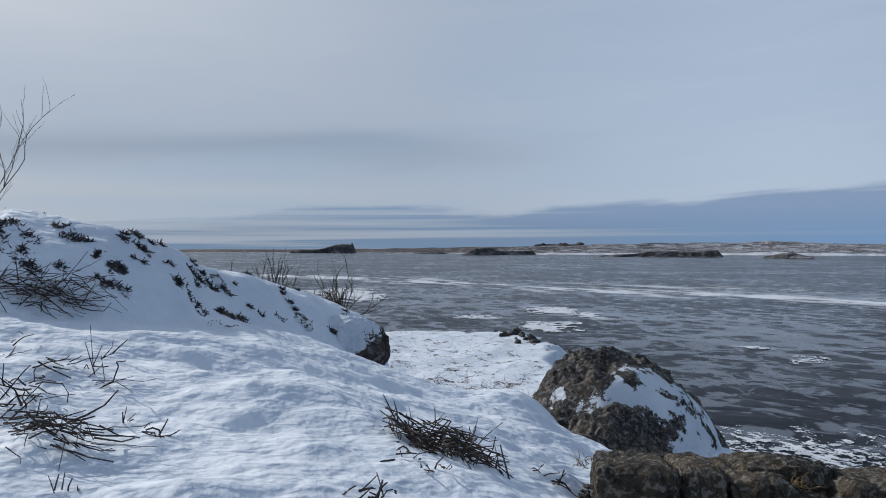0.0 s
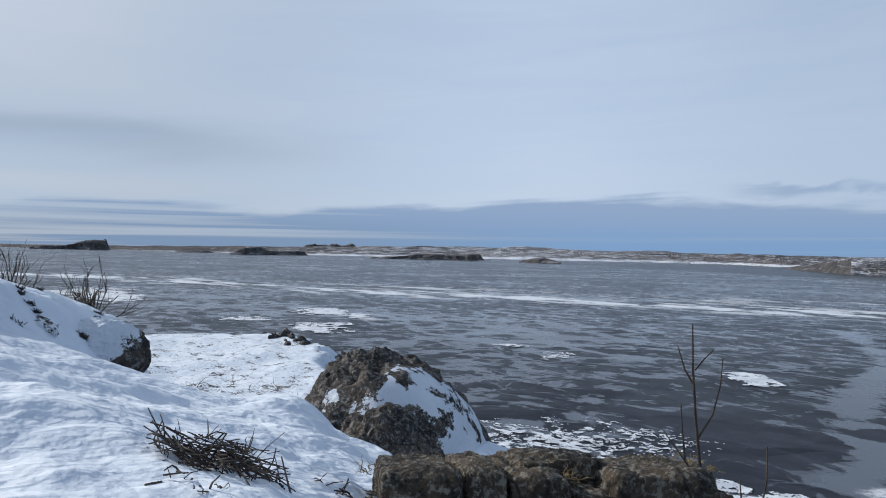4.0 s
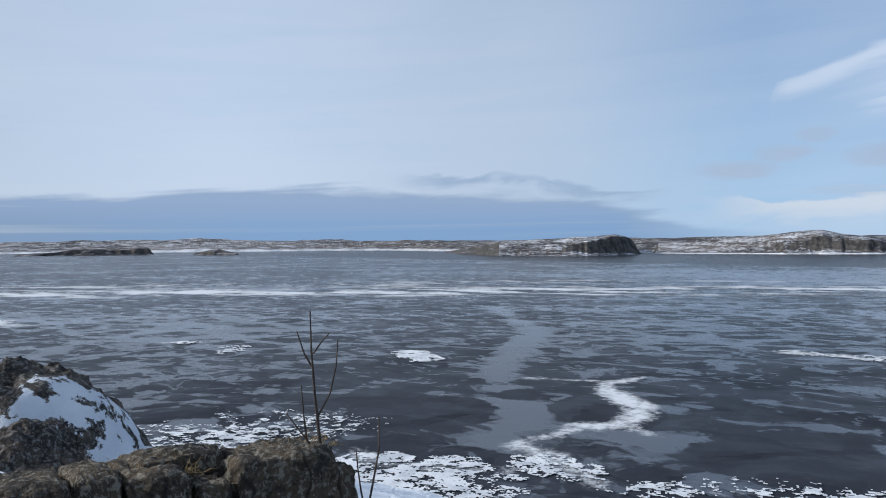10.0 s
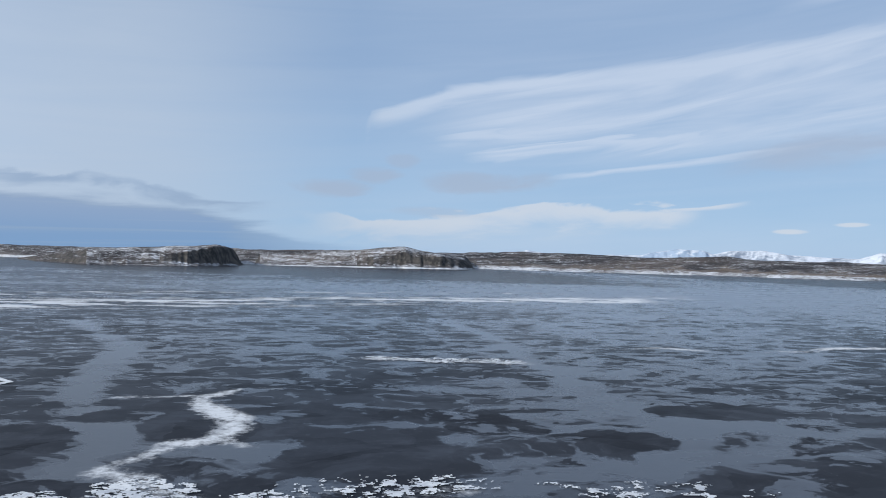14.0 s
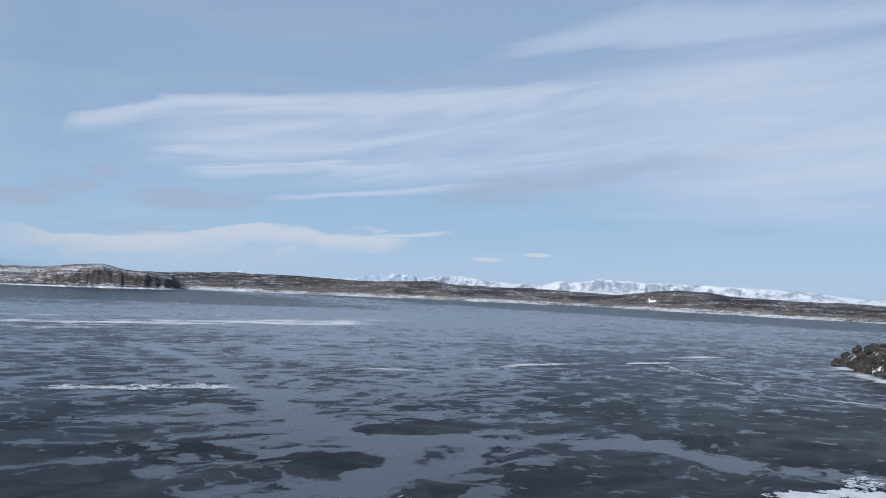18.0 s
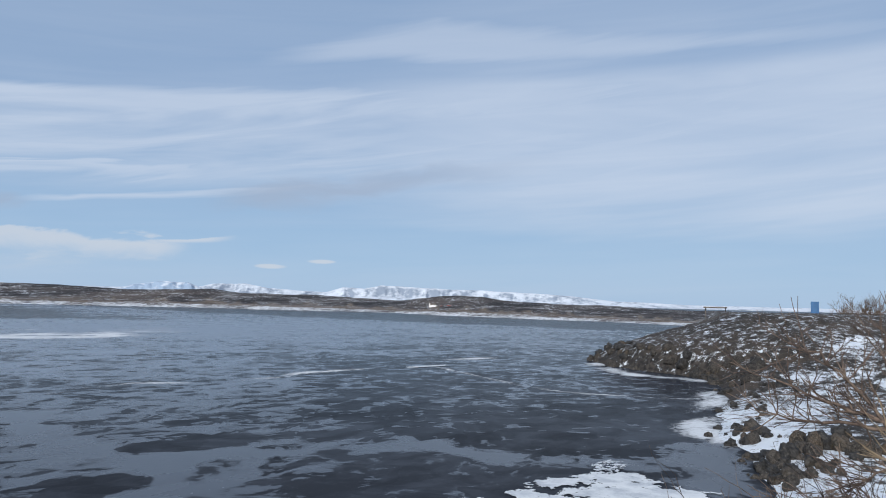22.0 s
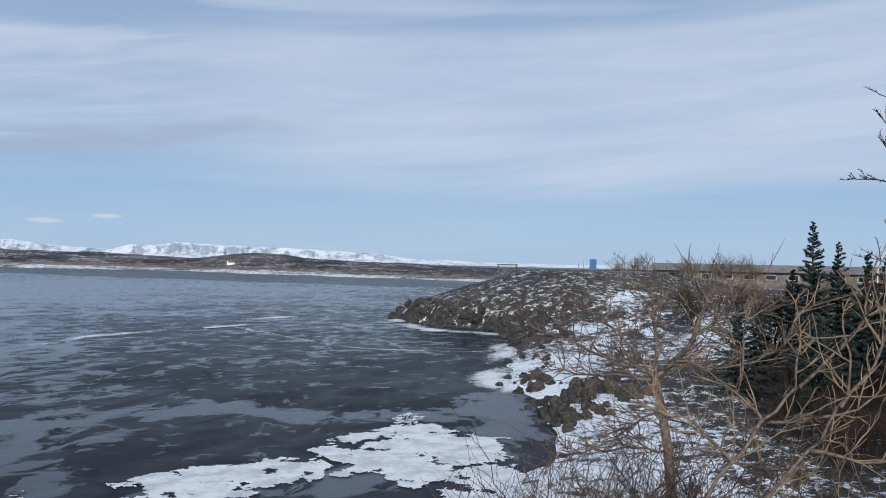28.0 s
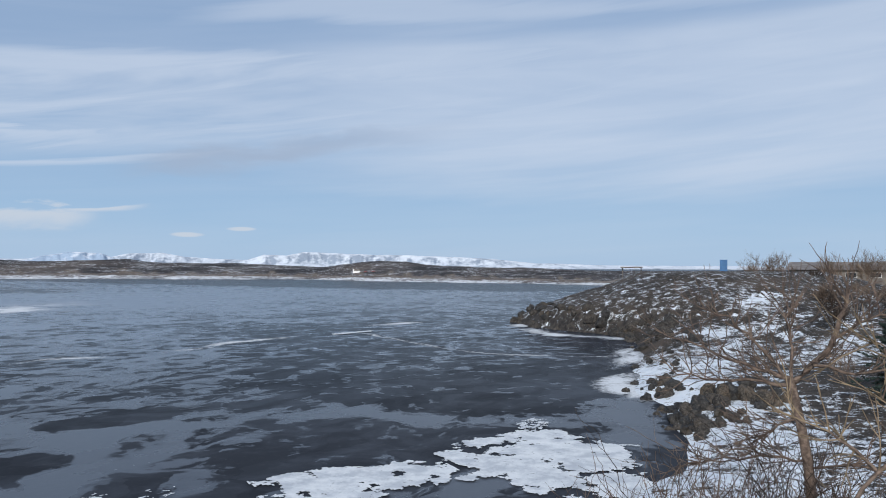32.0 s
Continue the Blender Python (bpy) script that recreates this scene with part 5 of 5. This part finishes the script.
fallen((-3.48, 0.19), (-3.46, 0.24), 6, 0.24, (0.13, 0.99), 107, STICKS, 0.02, 0.03, 0.02)
fallen((-2.85, -0.12), (-2.62, 0.12), 55, 0.19, (0.20, 1.01), 108, HEAP, 0.06, 0.06, 0.05)
fallen((-2.63, -0.07), (-2.54, 0.07), 16, 0.20, (0.54, 0.91), 109, HEAP, 0.05, 0.08, 0.08)
fallen((-2.98, 0.25), (-2.98, 0.28), 4, 0.06, (-0.61, 0.35), 110, STICKS, 0.01, 0.02, 0.6)
fallen((-2.91, 0.31), (-2.78, 0.34), 7, 0.13, (0.65, 0.84), 111, STICKS, 0.02, 0.03, 0.12)
fallen((-2.81, 1.23), (-2.71, 1.49), 100, 0.27, (1.07, 0.46), 112, HEAP, 0.045, 0.09, -0.03)
fallen((-2.79, 1.32), (-2.48, 1.46), 44, 0.20, (1.21, 0.31), 113, HEAP, 0.04, 0.07, -0.02)
fallen((-2.77, 1.24), (-2.83, 1.45), 12, 0.16, (-0.20, 0.53), 114, STICKS, 0.04, 0.06, 0.5)
fallen((-2.45, 1.14), (-2.15, 1.18), 14, 0.08, (0.52, -0.02), 115, STICKS, 0.04, 0.03, 0.35)
fallen((-2.45, 1.44), (-2.5, 1.6), 12, 0.12, (-0.36, 0.33), 116, STICKS, 0.04, 0.04, 0.8)
fallen((-2.0, 0.72), (-2.01, 0.94), 12, 0.07, (-0.27, 0.20), 117, STICKS, 0.03, 0.02, 0.7)
fallen((-2.66, 1.85), (-2.49, 1.86), 8, 0.17, (0.93, 0.21), 118, "thin twigs beside the outcrop", 0.03, 0.03, 0.2)
fallen((-2.22, 0.03), (-2.25, 0.07), 6, 0.06, (-0.32, 0.10), 119, STICKS, 0.02, 0.02, 0.7)
stalks((-3.04, 1.72), 60, 0.15, 0.06, (0.0, 0.2), 116, "dark heath sprig standing out of the snow", up=1.0, r=0.004)
stalks((-5.37, 1.08), 26, 0.20, 0.10, (0.3, 0.3), 117, "dark bent heath stems at the foot of the knoll", up=0.5, r=0.004)
for k, (x, y, s) in enumerate(PATCHES):
    tuft((x, y), s, 300 + k)
rng = random.Random(41)
for k in range(24):
    a = radians(rng.uniform(-92, -67))
    r = float(table(math.degrees(a), CREST_D)) - rng.uniform(-0.1, 1.1)
    tuft((r * math.sin(a), r * math.cos(a)), rng.choice((0.03, 0.04, 0.06)), 340 + k)
thing("heath", "low dark heath showing through the snow on the knoll", "heath", kind="stuff", data=tubes("heath", HEATH, M_CLUMP, 3))
# dry grass round the foot of the rock knob and on the outcrop
for k in range(16):
    x, y = -7.9 + rng.uniform(-1.5, 0.8), 5.3 + rng.uniform(-0.3, 0.5)
    stalks((x, y), 14, 0.42, 0.15, (0.1, 0.0), 180 + k, "dry brown grass at the foot of the rock knob", M_REDTWIG, "grass", 0.9, 0.004, "grass_clump")
for k in range(44):
    t = rng.uniform(-0.78, 0.80)
    b = rng.uniform(0.03, 0.42)
    ob = stalks((-1.95 + 0.60 * t - 0.80 * b, 2.52 + 0.80 * t + 0.60 * b), 16, 0.09, 0.07, (0.0, 0.0), 220 + k, "dry grass growing on top of the outcrop", M_GRASS, "grass", 0.5, 0.0022, "grass_clump")
    ob.location.z = 5.09 - 0.10 * b
for k in range(9):
    stalks((-25.4 + rng.uniform(-2.5, 2.5), 15.2 + rng.uniform(-2.0, 2.0)), 10, 0.8, 0.7, (0.2, 0.2), 240 + k, "thin dead stems on the snowy shelf", M_REDTWIG, up=0.3, r=0.012)
for k in range(10):
    stalks((-11.5 + rng.uniform(-2.2, 1.2), 6.8 + rng.uniform(-1.2, 1.2)), 7, 0.4, 0.35, (0.2, 0.1), 160 + k, "thin dead stems on the snowy slope", M_REDTWIG, up=0.3)
bare_bush((-12.6, 3.5), 1.3, 1.0, 16, 5, "small bare bush behind the snowy knoll", M_DARKTWIG, 0.016, z=4.6)
bare_bush((-12.2, 4.4), 1.2, 0.9, 16, 6, "small bare bush behind the snowy knoll", M_DARKTWIG, 0.016, z=4.5)
bare_bush((-9.38, -1.08), 2.1, 1.0, 12, 8, "bare dark branches at the top of the knoll", M_DARKTWIG, 0.014, "bare_tree", z=5.7, forks=5)

# right: willows, spruces and shrubs below the viewpoint
willow((6.08, 0.92, 3.7), 3, "pruned willow with grey-brown trunk and thin young shoots", [(0.12, -0.02, 0.3), (0.10, 0.0, 0.61), (0.09, 0.03, 0.96), (0.08, 0.08, 1.26), (0.12, 0.15, 1.53)],
       [([(0.12, 0.15, 1.50), (0.10, -0.01, 1.66), (0.07, -0.16, 1.89), (0.03, -0.22, 2.08), (0.03, -0.20, 2.19)], 0.030, 0.014),
        ([(0.12, 0.15, 1.53), (0.11, 0.39, 1.60), (0.14, 0.67, 1.69), (0.11, 1.06, 1.80)], 0.022, 0.006),
        ([(0.12, 0.15, 1.50), (0.12, 0.34, 1.52), (0.14, 0.67, 1.48), (0.13, 1.01, 1.50)], 0.020, 0.006),
        ([(0.12, 0.15, 1.53), (0.11, 0.39, 1.80), (0.06, 0.57, 1.98), (0.0, 0.78, 2.06)], 0.016, 0.005),
        ([(0.12, 0.15, 1.53), (0.24, 0.16, 1.76), (0.26, 0.20, 1.99), (0.27, 0.16, 2.12)], 0.016, 0.006),
        ([(0.07, -0.16, 1.89), (0.06, -0.38, 2.03), (0.08, -0.58, 2.06)], 0.013, 0.005),
        ([(0.10, -0.01, 1.66), (0.05, -0.31, 1.62), (0.08, -0.58, 1.71), (0.09, -0.77, 1.84)], 0.014, 0.005),
        ([(0.08, 0.08, 1.26), (0.04, 0.27, 1.18), (-0.10, 0.41, 0.99)], 0.012, 0.005),
        ([(0.09, 0.03, 0.96), (0.04, 0.27, 0.98), (-0.04, 0.56, 0.91), (-0.13, 0.85, 0.89)], 0.013, 0.005),
        ([(0.09, 0.03, 0.92), (0.04, -0.27, 0.98), (-0.04, -0.56, 0.95), (-0.13, -0.85, 1.02)], 0.012, 0.005)], 25, 0.44, M_BROWNSHOOT)
willow((4.3, -0.35, 3.6), 5, "crooked willow shrub with arching yellowish shoots", [(0.05, 0.75, 0.3), (0.08, 0.82, 0.7), (0.10, 0.86, 1.10)],
       [([(0.10, 0.86, 1.10), (0.25, 0.64, 1.44), (0.37, 0.49, 1.65), (0.48, 0.35, 1.82), (0.58, 0.38, 2.09), (0.58, 0.36, 2.22)], 0.014, 0.005),
        ([(0.37, 0.49, 1.65), (0.46, 0.64, 1.79), (0.56, 0.63, 1.98), (0.55, 0.69, 2.07)], 0.012, 0.004),
        ([(0.48, 0.35, 1.82), (0.48, 0.24, 1.95), (0.48, 0.08, 2.12), (0.48, 0.0, 2.31)], 0.012, 0.004),
        ([(-0.06, 0.55, 1.15), (-0.03, 0.50, 1.28), (0.08, 0.28, 1.57), (0.08, 0.13, 1.81), (0.08, 0.08, 2.01), (0.08, 0.13, 2.20)], 0.012, 0.005),
        ([(0.08, 0.13, 1.81), (0.08, -0.01, 2.02), (0.08, -0.06, 2.27)], 0.011, 0.004),
        ([(0.25, 0.64, 1.44), (0.23, 0.82, 1.59), (0.29, 1.05, 1.65)], 0.012, 0.004),
        ([(0.37, 0.49, 1.65), (0.55, 0.25, 1.66), (0.75, -0.05, 1.75), (0.85, -0.25, 1.95)], 0.012, 0.004),
        ([(0.08, 0.28, 1.57), (0.3, 0.05, 1.50), (0.5, -0.2, 1.55), (0.55, -0.45, 1.75)], 0.012, 0.004)], 11, 0.40, M_SHOOT)
for k, (x, y, top, w) in enumerate(((31.2, 0.74, 8.0, 1.35), (32.2, -0.1, 7.25, 1.2), (30.2, -1.0, 6.8, 1.2), (34.0, 3.6, 4.6, 1.3), (33.1, 2.7, 4.3, 1.2), (33.1, 1.5, 6.2, 1.25), (29.4, -1.9, 7.2, 1.3), (32.8, -1.3, 5.7, 2.1), (35.7, -1.8, 6.6, 2.0), (36.4, 0.4, 5.2, 2.1), (34.3, 2.2, 5.0, 1.9), (30.0, 0.3, 4.2, 2.1), (30.8, -0.7, 4.9, 2.2))):
    spruce((x, y), top - ground_z(x, y), w, 70 + k, "dark green spruce among bare shrubs")
for k, (x, y, top, w, n) in enumerate(((36, 5.2, 2.6, 1.3, 12), (40, 6.5, 2.8, 1.4, 12), (48, 1.8, 4.4, 2.4, 16), (46, 0.0, 4.8, 2.4, 14), (47, -1.4, 5.0, 2.6, 14), (38, -2.4, 5.2, 2.2, 14), (41, -0.6, 4.6, 2.2, 14))):
    bare_bush((x, y), top - ground_z(x, y), w, n, 500 + k, "dense bare brownish shrub near the shore", M_REDTWIG, 0.014, group="bare shrubs by the shore", forks=5)
# dark undergrowth between the spruces
rng = random.Random(19)
for k in range(26):
    x = rng.uniform(30, 42)
    y = rng.uniform(-3.2, 3.0 + 0.1 * (x - 30))
    bare_bush((x, y), rng.uniform(1.0, 2.2), rng.uniform(1.2, 1.9), 18, 800 + k, "dark tangled undergrowth between the spruces", M_UNDER, 0.016, group="undergrowth by the spruces", forks=5)
for k in range(22):
    x = rng.uniform(22.5, 29.5)
    bare_bush((x, rng.uniform(-2.4, 0.5 + 0.2 * (x - 22))), rng.uniform(0.7, 1.4), 1.3, 14, 840 + k, "low reddish-brown shrub before the spruces", M_UNDER, 0.013, group="low shrubs by the spruces", forks=6)
for k, (x, y, h) in enumerate(((28.0, -0.6, 2.6), (27.4, 0.4, 2.2), (29.0, -1.6, 2.8), (28.6, 1.5, 2.2), (27.2, -1.9, 2.4))):
    bare_bush((x, y), h, 1.5, 10, 880 + k, "tall brown shrub in front of the spruces", M_UNDER, 0.013, group="low shrubs by the spruces", forks=5)
# thickets of shoots just below the viewpoint
for k, (x, y, top, w, n) in enumerate(((5.75, 1.15, 5.0, 0.8, 70), (5.9, 0.7, 5.0, 0.8, 70), (6.1, 1.45, 4.8, 0.8, 60), (5.5, 0.95, 4.85, 0.8, 70), (5.3, 0.45, 4.8, 0.8, 40), (5.2, -0.3, 4.9, 1.0, 18), (6.4, 0.0, 4.9, 0.9, 24))):
    bare_bush((x, y), (top - ground_z(x, y)) * 0.95, w, n, 540 + k, "tangled thicket of thin tan shoots", (M_BROWNSHOOT, M_UNDER, M_BROWNSHOOT, M_BROWNSHOOT, M_UNDER, M_BROWNSHOOT, M_SHOOT)[k], 0.0125, "thicket", "thickets below the viewpoint", forks=6, wander=0.3)
for k, (x, y, h, w) in enumerate(((107, 27.6, 3.4, 3.2), (108, 24.8, 3.8, 3.4), (109, 18.0, 3.6, 3.6), (110, 14.8, 4.0, 3.8), (110, 11.2, 3.8, 3.8))):
    bare_bush((x, y), h, w, 18, 600 + k, "bare bush beside the long building", M_REDTWIG, 0.036, group="bare bushes by the building", z=4.2, forks=9, wander=0.2)
rng = random.Random(23)
for k in range(22):
    a, d = radians(79.0 + 0.7 * k + rng.uniform(-0.4, 0.4)), rng.uniform(58, 96)
    x, y = d * math.sin(a), d * math.cos(a)
    z = ground_z(x, y)
    bare_bush((x, y), max(5.1 - z + rng.uniform(-0.5, 0.3), 0.9), rng.uniform(2.0, 3.0), 12, 640 + k, "low brown scrub on the headland", M_REDTWIG if k % 3 else M_UNDER, 0.035, "scrub_bush", "scrub on the headland", forks=7, wander=0.2)
bare_bush((13.9, -2.9), 9.0, 1.2, 9, 700, "tall bare birch with dark twigs", M_DARKTWIG, 0.034, "birch_tree", deep=3, forks=11, side_way=0.8, ratio=(0.12, 0.26))

# stones along the right-hand shore
ROCKS = [rock_mesh("boulder", (1.0, 0.8, 0.7), s, m, 3, c, f) for s, m, c, f in ((2, M_DARKROCK, 0.45, 0.10), (5, M_SHORE, 0.28, 0.05), (8, M_DARKROCK, 0.40, 0.10), (11, M_SHORE, 0.30, 0.06))]


def boulder(x, y, size, seed, label="dark shore boulder at the edge of the ice", sink=0.25):
    rng = random.Random(seed)
    z = max(ground_z(x, y), -0.05)
    ob = thing("boulder", label, "rock", (x, y, z + size * 0.3 - sink * size), "boulders along the shore", data=ROCKS[seed % 4])
    ob.rotation_euler = (rng.uniform(-0.2, 0.2), rng.uniform(-0.2, 0.2), rng.uniform(0, 6.28))
    ob.scale = (size * rng.uniform(0.8, 1.3), size * rng.uniform(0.8, 1.2), size * rng.uniform(0.9, 1.7))
    return ob


STONY = ((-40.8, 27.0), (-38.6, 26.5), (-36.3, 26.0), (-43.7, 28.0))
rng = random.Random(77)
for k in range(190):
    x = rng.uniform(27, 74)
    y = float(table(x, RIGHT)) - rng.uniform(-0.4, 2.6) * (1.0 if x < 50 else 2.0)
    if 36 < x < 53 and k % 3:
        continue
    boulder(x, y, rng.uniform(0.10, 0.34) * (1.0 if x < 53 else 1.9), k)
for k in range(26):
    x, y = (STONY[k % 4][0] + rng.gauss(0, 0.7), STONY[k % 4][1] + rng.gauss(0, 0.9))
    boulder(x, y, rng.uniform(0.10, 0.34), 260 + k, "dark stone at the edge of the snowy shelf")
for k, (x, y, s) in enumerate(((29.3, 10.3, 0.42), (30.2, 10.2, 0.40), (30.9, 9.9, 0.46), (31.3, 9.2, 0.40), (28.4, 9.6, 0.34), (28.0, 9.0, 0.36), (33.0, 9.4, 0.5), (27.2, 8.6, 0.3), (27.6, 9.4, 0.28), (26.6, 8.5, 0.3), (29.0, 9.2, 0.3), (32.2, 9.9, 0.36), (35.0, 9.2, 0.5), (34.0, 12.4, 0.4), (35.2, 12.6, 0.4), (29.8, 8.0, 0.25), (31.0, 7.6, 0.25), (28.4, 7.4, 0.2))):
    boulder(x, y, s * 0.95, 200 + k, "large dark boulder on the snowy shore", 0.0)
for k, (x, y, w, d, h, turn) in enumerate(((33.2, 10.3, 0.5, 0.45, 0.75, 10), (32.6, 9.5, 0.45, 0.5, 0.72, 60), (33.0, 8.7, 0.75, 0.5, 0.62, 30), (31.9, 7.6, 0.85, 0.6, 0.62, 80), (32.6, 6.9, 0.55, 0.5, 0.4, 20))):
    ob = thing("boulder", "brown rounded boulder on the snowy shore", "rock", (x, y, ground_z(x, y) + h * 0.15), "boulders along the shore", data=rock_mesh("boulder", (w * 0.8, d * 0.8, h * 0.75), 91 + k, M_BROWNROCK, 4, 0.22, 0.07))
    ob.rotation_euler = (0, 0, radians(turn))


# ---------------------------------------------------------------- buildings far off
def box(name, x0, x1, y0, y1, z0, z1, mat):
    v = [(x0, y0, z0), (x1, y0, z0), (x1, y1, z0), (x0, y1, z0), (x0, y0, z1), (x1, y0, z1), (x1, y1, z1), (x0, y1, z1)]
    return mesh_from(name, v, [(0, 3, 2, 1), (4, 5, 6, 7), (0, 1, 5, 4), (1, 2, 6, 5), (2, 3, 7, 6), (3, 0, 4, 7)], mat, False)


M_ROOF = material("brown_roof", wood_build((0.13, 0.12, 0.12), (0.22, 0.205, 0.20), 0.8))
M_WALL = material("weathered_wall", wood_build((0.10, 0.09, 0.085), (0.20, 0.18, 0.16), 0.6))
M_WHITE = material("white_paint", wood_build((0.72, 0.72, 0.72), (0.82, 0.82, 0.82), 1.0))
M_RED = material("red_roof", wood_build((0.26, 0.05, 0.04), (0.36, 0.08, 0.06), 1.0))
M_BLUEPAINT = material("blue_panel", wood_build((0.035, 0.11, 0.25), (0.05, 0.145, 0.31), 0.7), rough=0.5)
M_FRAME = material("grey_frame", wood_build((0.30, 0.29, 0.28), (0.42, 0.41, 0.40), 1.0))
M_PANE = material("window_pane", lambda g, p: g.mix(0.0, (0.02, 0.025, 0.03), (0.02, 0.025, 0.03)), rough=0.15, spec=0.6)


def build_long_house():
    ob = thing("long_house", "long low brown building behind bare bushes", "building", (146.5, 32.0, 4.0))
    ob.rotation_euler = (0, 0, radians(-84))
    part("wall", box("wall", 0, 46, 0, 12, -1.0, 1.9, M_WALL), ob)
    v = [(-0.6, -0.8, 1.9), (46.6, -0.8, 1.9), (46.6, 12.8, 1.9), (-0.6, 12.8, 1.9), (-0.6, 6, 3.3), (46.6, 6, 3.3)]
    part("roof", mesh_from("roof", v, [(0, 1, 5, 4), (2, 3, 4, 5), (0, 4, 3), (1, 2, 5), (0, 3, 2, 1)], M_ROOF, False), ob)
    for k in range(12):
        w = part("window", box("window", 1.5 + k * 3.7, 3.4 + k * 3.7, -0.06, 0.0, 0.5, 1.5, M_FRAME), ob)
        part("pane", box("pane", 1.65 + k * 3.7, 3.25 + k * 3.7, -0.09, -0.061, 0.62, 1.38, M_PANE), w)


build_long_house()
tower = thing("sign_tower", "tall blue rectangular sign tower", "sign", (210.8, 62.9, 3.6))
tower.rotation_euler = (0, 0, radians(-73))
part("panel", box("panel", -0.98, 0.98, -0.3, 0.3, 0.6, 4.85, M_BLUEPAINT), tower)
part("plinth", box("plinth", -0.8, 0.8, -0.25, 0.25, -1.5, 0.6, M_WALL), tower)
canopy = thing("canopy", "flat white canopy on a post beyond the headland", "canopy", (221, 94, 3.5))
canopy.rotation_euler = (0, 0, radians(-67))
part("roof", box("roof", -3.2, 3.4, -2, 2, 2.6, 3.0, M_WALL), canopy)
for x in (-2.6, 3.0):
    part("post", box("post", x - 0.15, x + 0.15, -0.15, 0.15, -1.5, 2.6, M_WALL), canopy)


def build_church():
    ob = thing("church", "small white church with a spire", "church", (288, 276, 3.2))
    ob.rotation_euler = (0, 0, radians(-46))
    ob.scale = (0.6, 0.6, 0.6)
    part("nave", box("nave", -1.0, 4.2, -1.6, 1.6, -0.6, 1.6, M_WHITE), ob)
    part("roof", mesh_from("roof", [(-1.1, -1.8, 1.6), (4.3, -1.8, 1.6), (4.3, 1.8, 1.6), (-1.1, 1.8, 1.6), (-1.1, 0, 3.0), (4.3, 0, 3.0)], [(0, 1, 5, 4), (2, 3, 4, 5), (0, 4, 3), (1, 2, 5)], M_WALL, False), ob)
    part("steeple", box("steeple", -2.0, -0.9, -0.6, 0.6, -0.6, 3.0, M_WHITE), ob)
    part("spire", mesh_from("spire", [(-2.05, -0.65, 3.0), (-0.85, -0.65, 3.0), (-0.85, 0.65, 3.0), (-2.05, 0.65, 3.0), (-1.45, 0, 4.4)], [(0, 1, 4), (1, 2, 4), (2, 3, 4), (3, 0, 4)], M_WALL, False), ob)


build_church()


def small_house(at, turn, size, label, roof=None):
    ob = thing("house", label, "house", at)
    ob.rotation_euler = (0, 0, radians(turn))
    w, d, h = size
    part("wall", box("wall", -w / 2, w / 2, -d / 2, d / 2, -1, h, M_WHITE), ob)
    part("roof", mesh_from("roof", [(-w / 2 - .2, -d / 2 - .3, h), (w / 2 + .2, -d / 2 - .3, h), (w / 2 + .2, d / 2 + .3, h), (-w / 2 - .2, d / 2 + .3, h), (-w / 2 - .2, 0, h + d * .4), (w / 2 + .2, 0, h + d * .4)], [(0, 1, 5, 4), (2, 3, 4, 5), (0, 4, 3), (1, 2, 5)], roof or M_RED, False), ob)
    for s in (-0.25, 0.25):
        part("window", box("window", w * s - 0.4, w * s + 0.4, -d / 2 - 0.03, -d / 2, h * 0.35, h * 0.8, M_PANE), ob)
    return ob


small_house((294, 269, 3.0), -47, (1.9, 1.4, 0.6), "white farmhouse with a red roof by the church")
small_house((291, 271.5, 3.0), -47, (1.0, 1.0, 0.5), "little white outhouse with a red roof")
small_house((149.8, -6.6, 2.6), -92, (5.0, 4.0, 0.4), "white house with a red roof behind spruces")
for k, y in enumerate((-5.6, -6.8)):
    p = thing("flag_pole", "white flag pole by the red-roofed house", "pole", (148, y, 3.6))
    part("pole", tubes("pole", [([Vector((0, 0, -0.5)), Vector((0, 0, 2)), Vector((0, 0, 4.6))], 0.09, 0.06)], M_WHITE, 6), p)
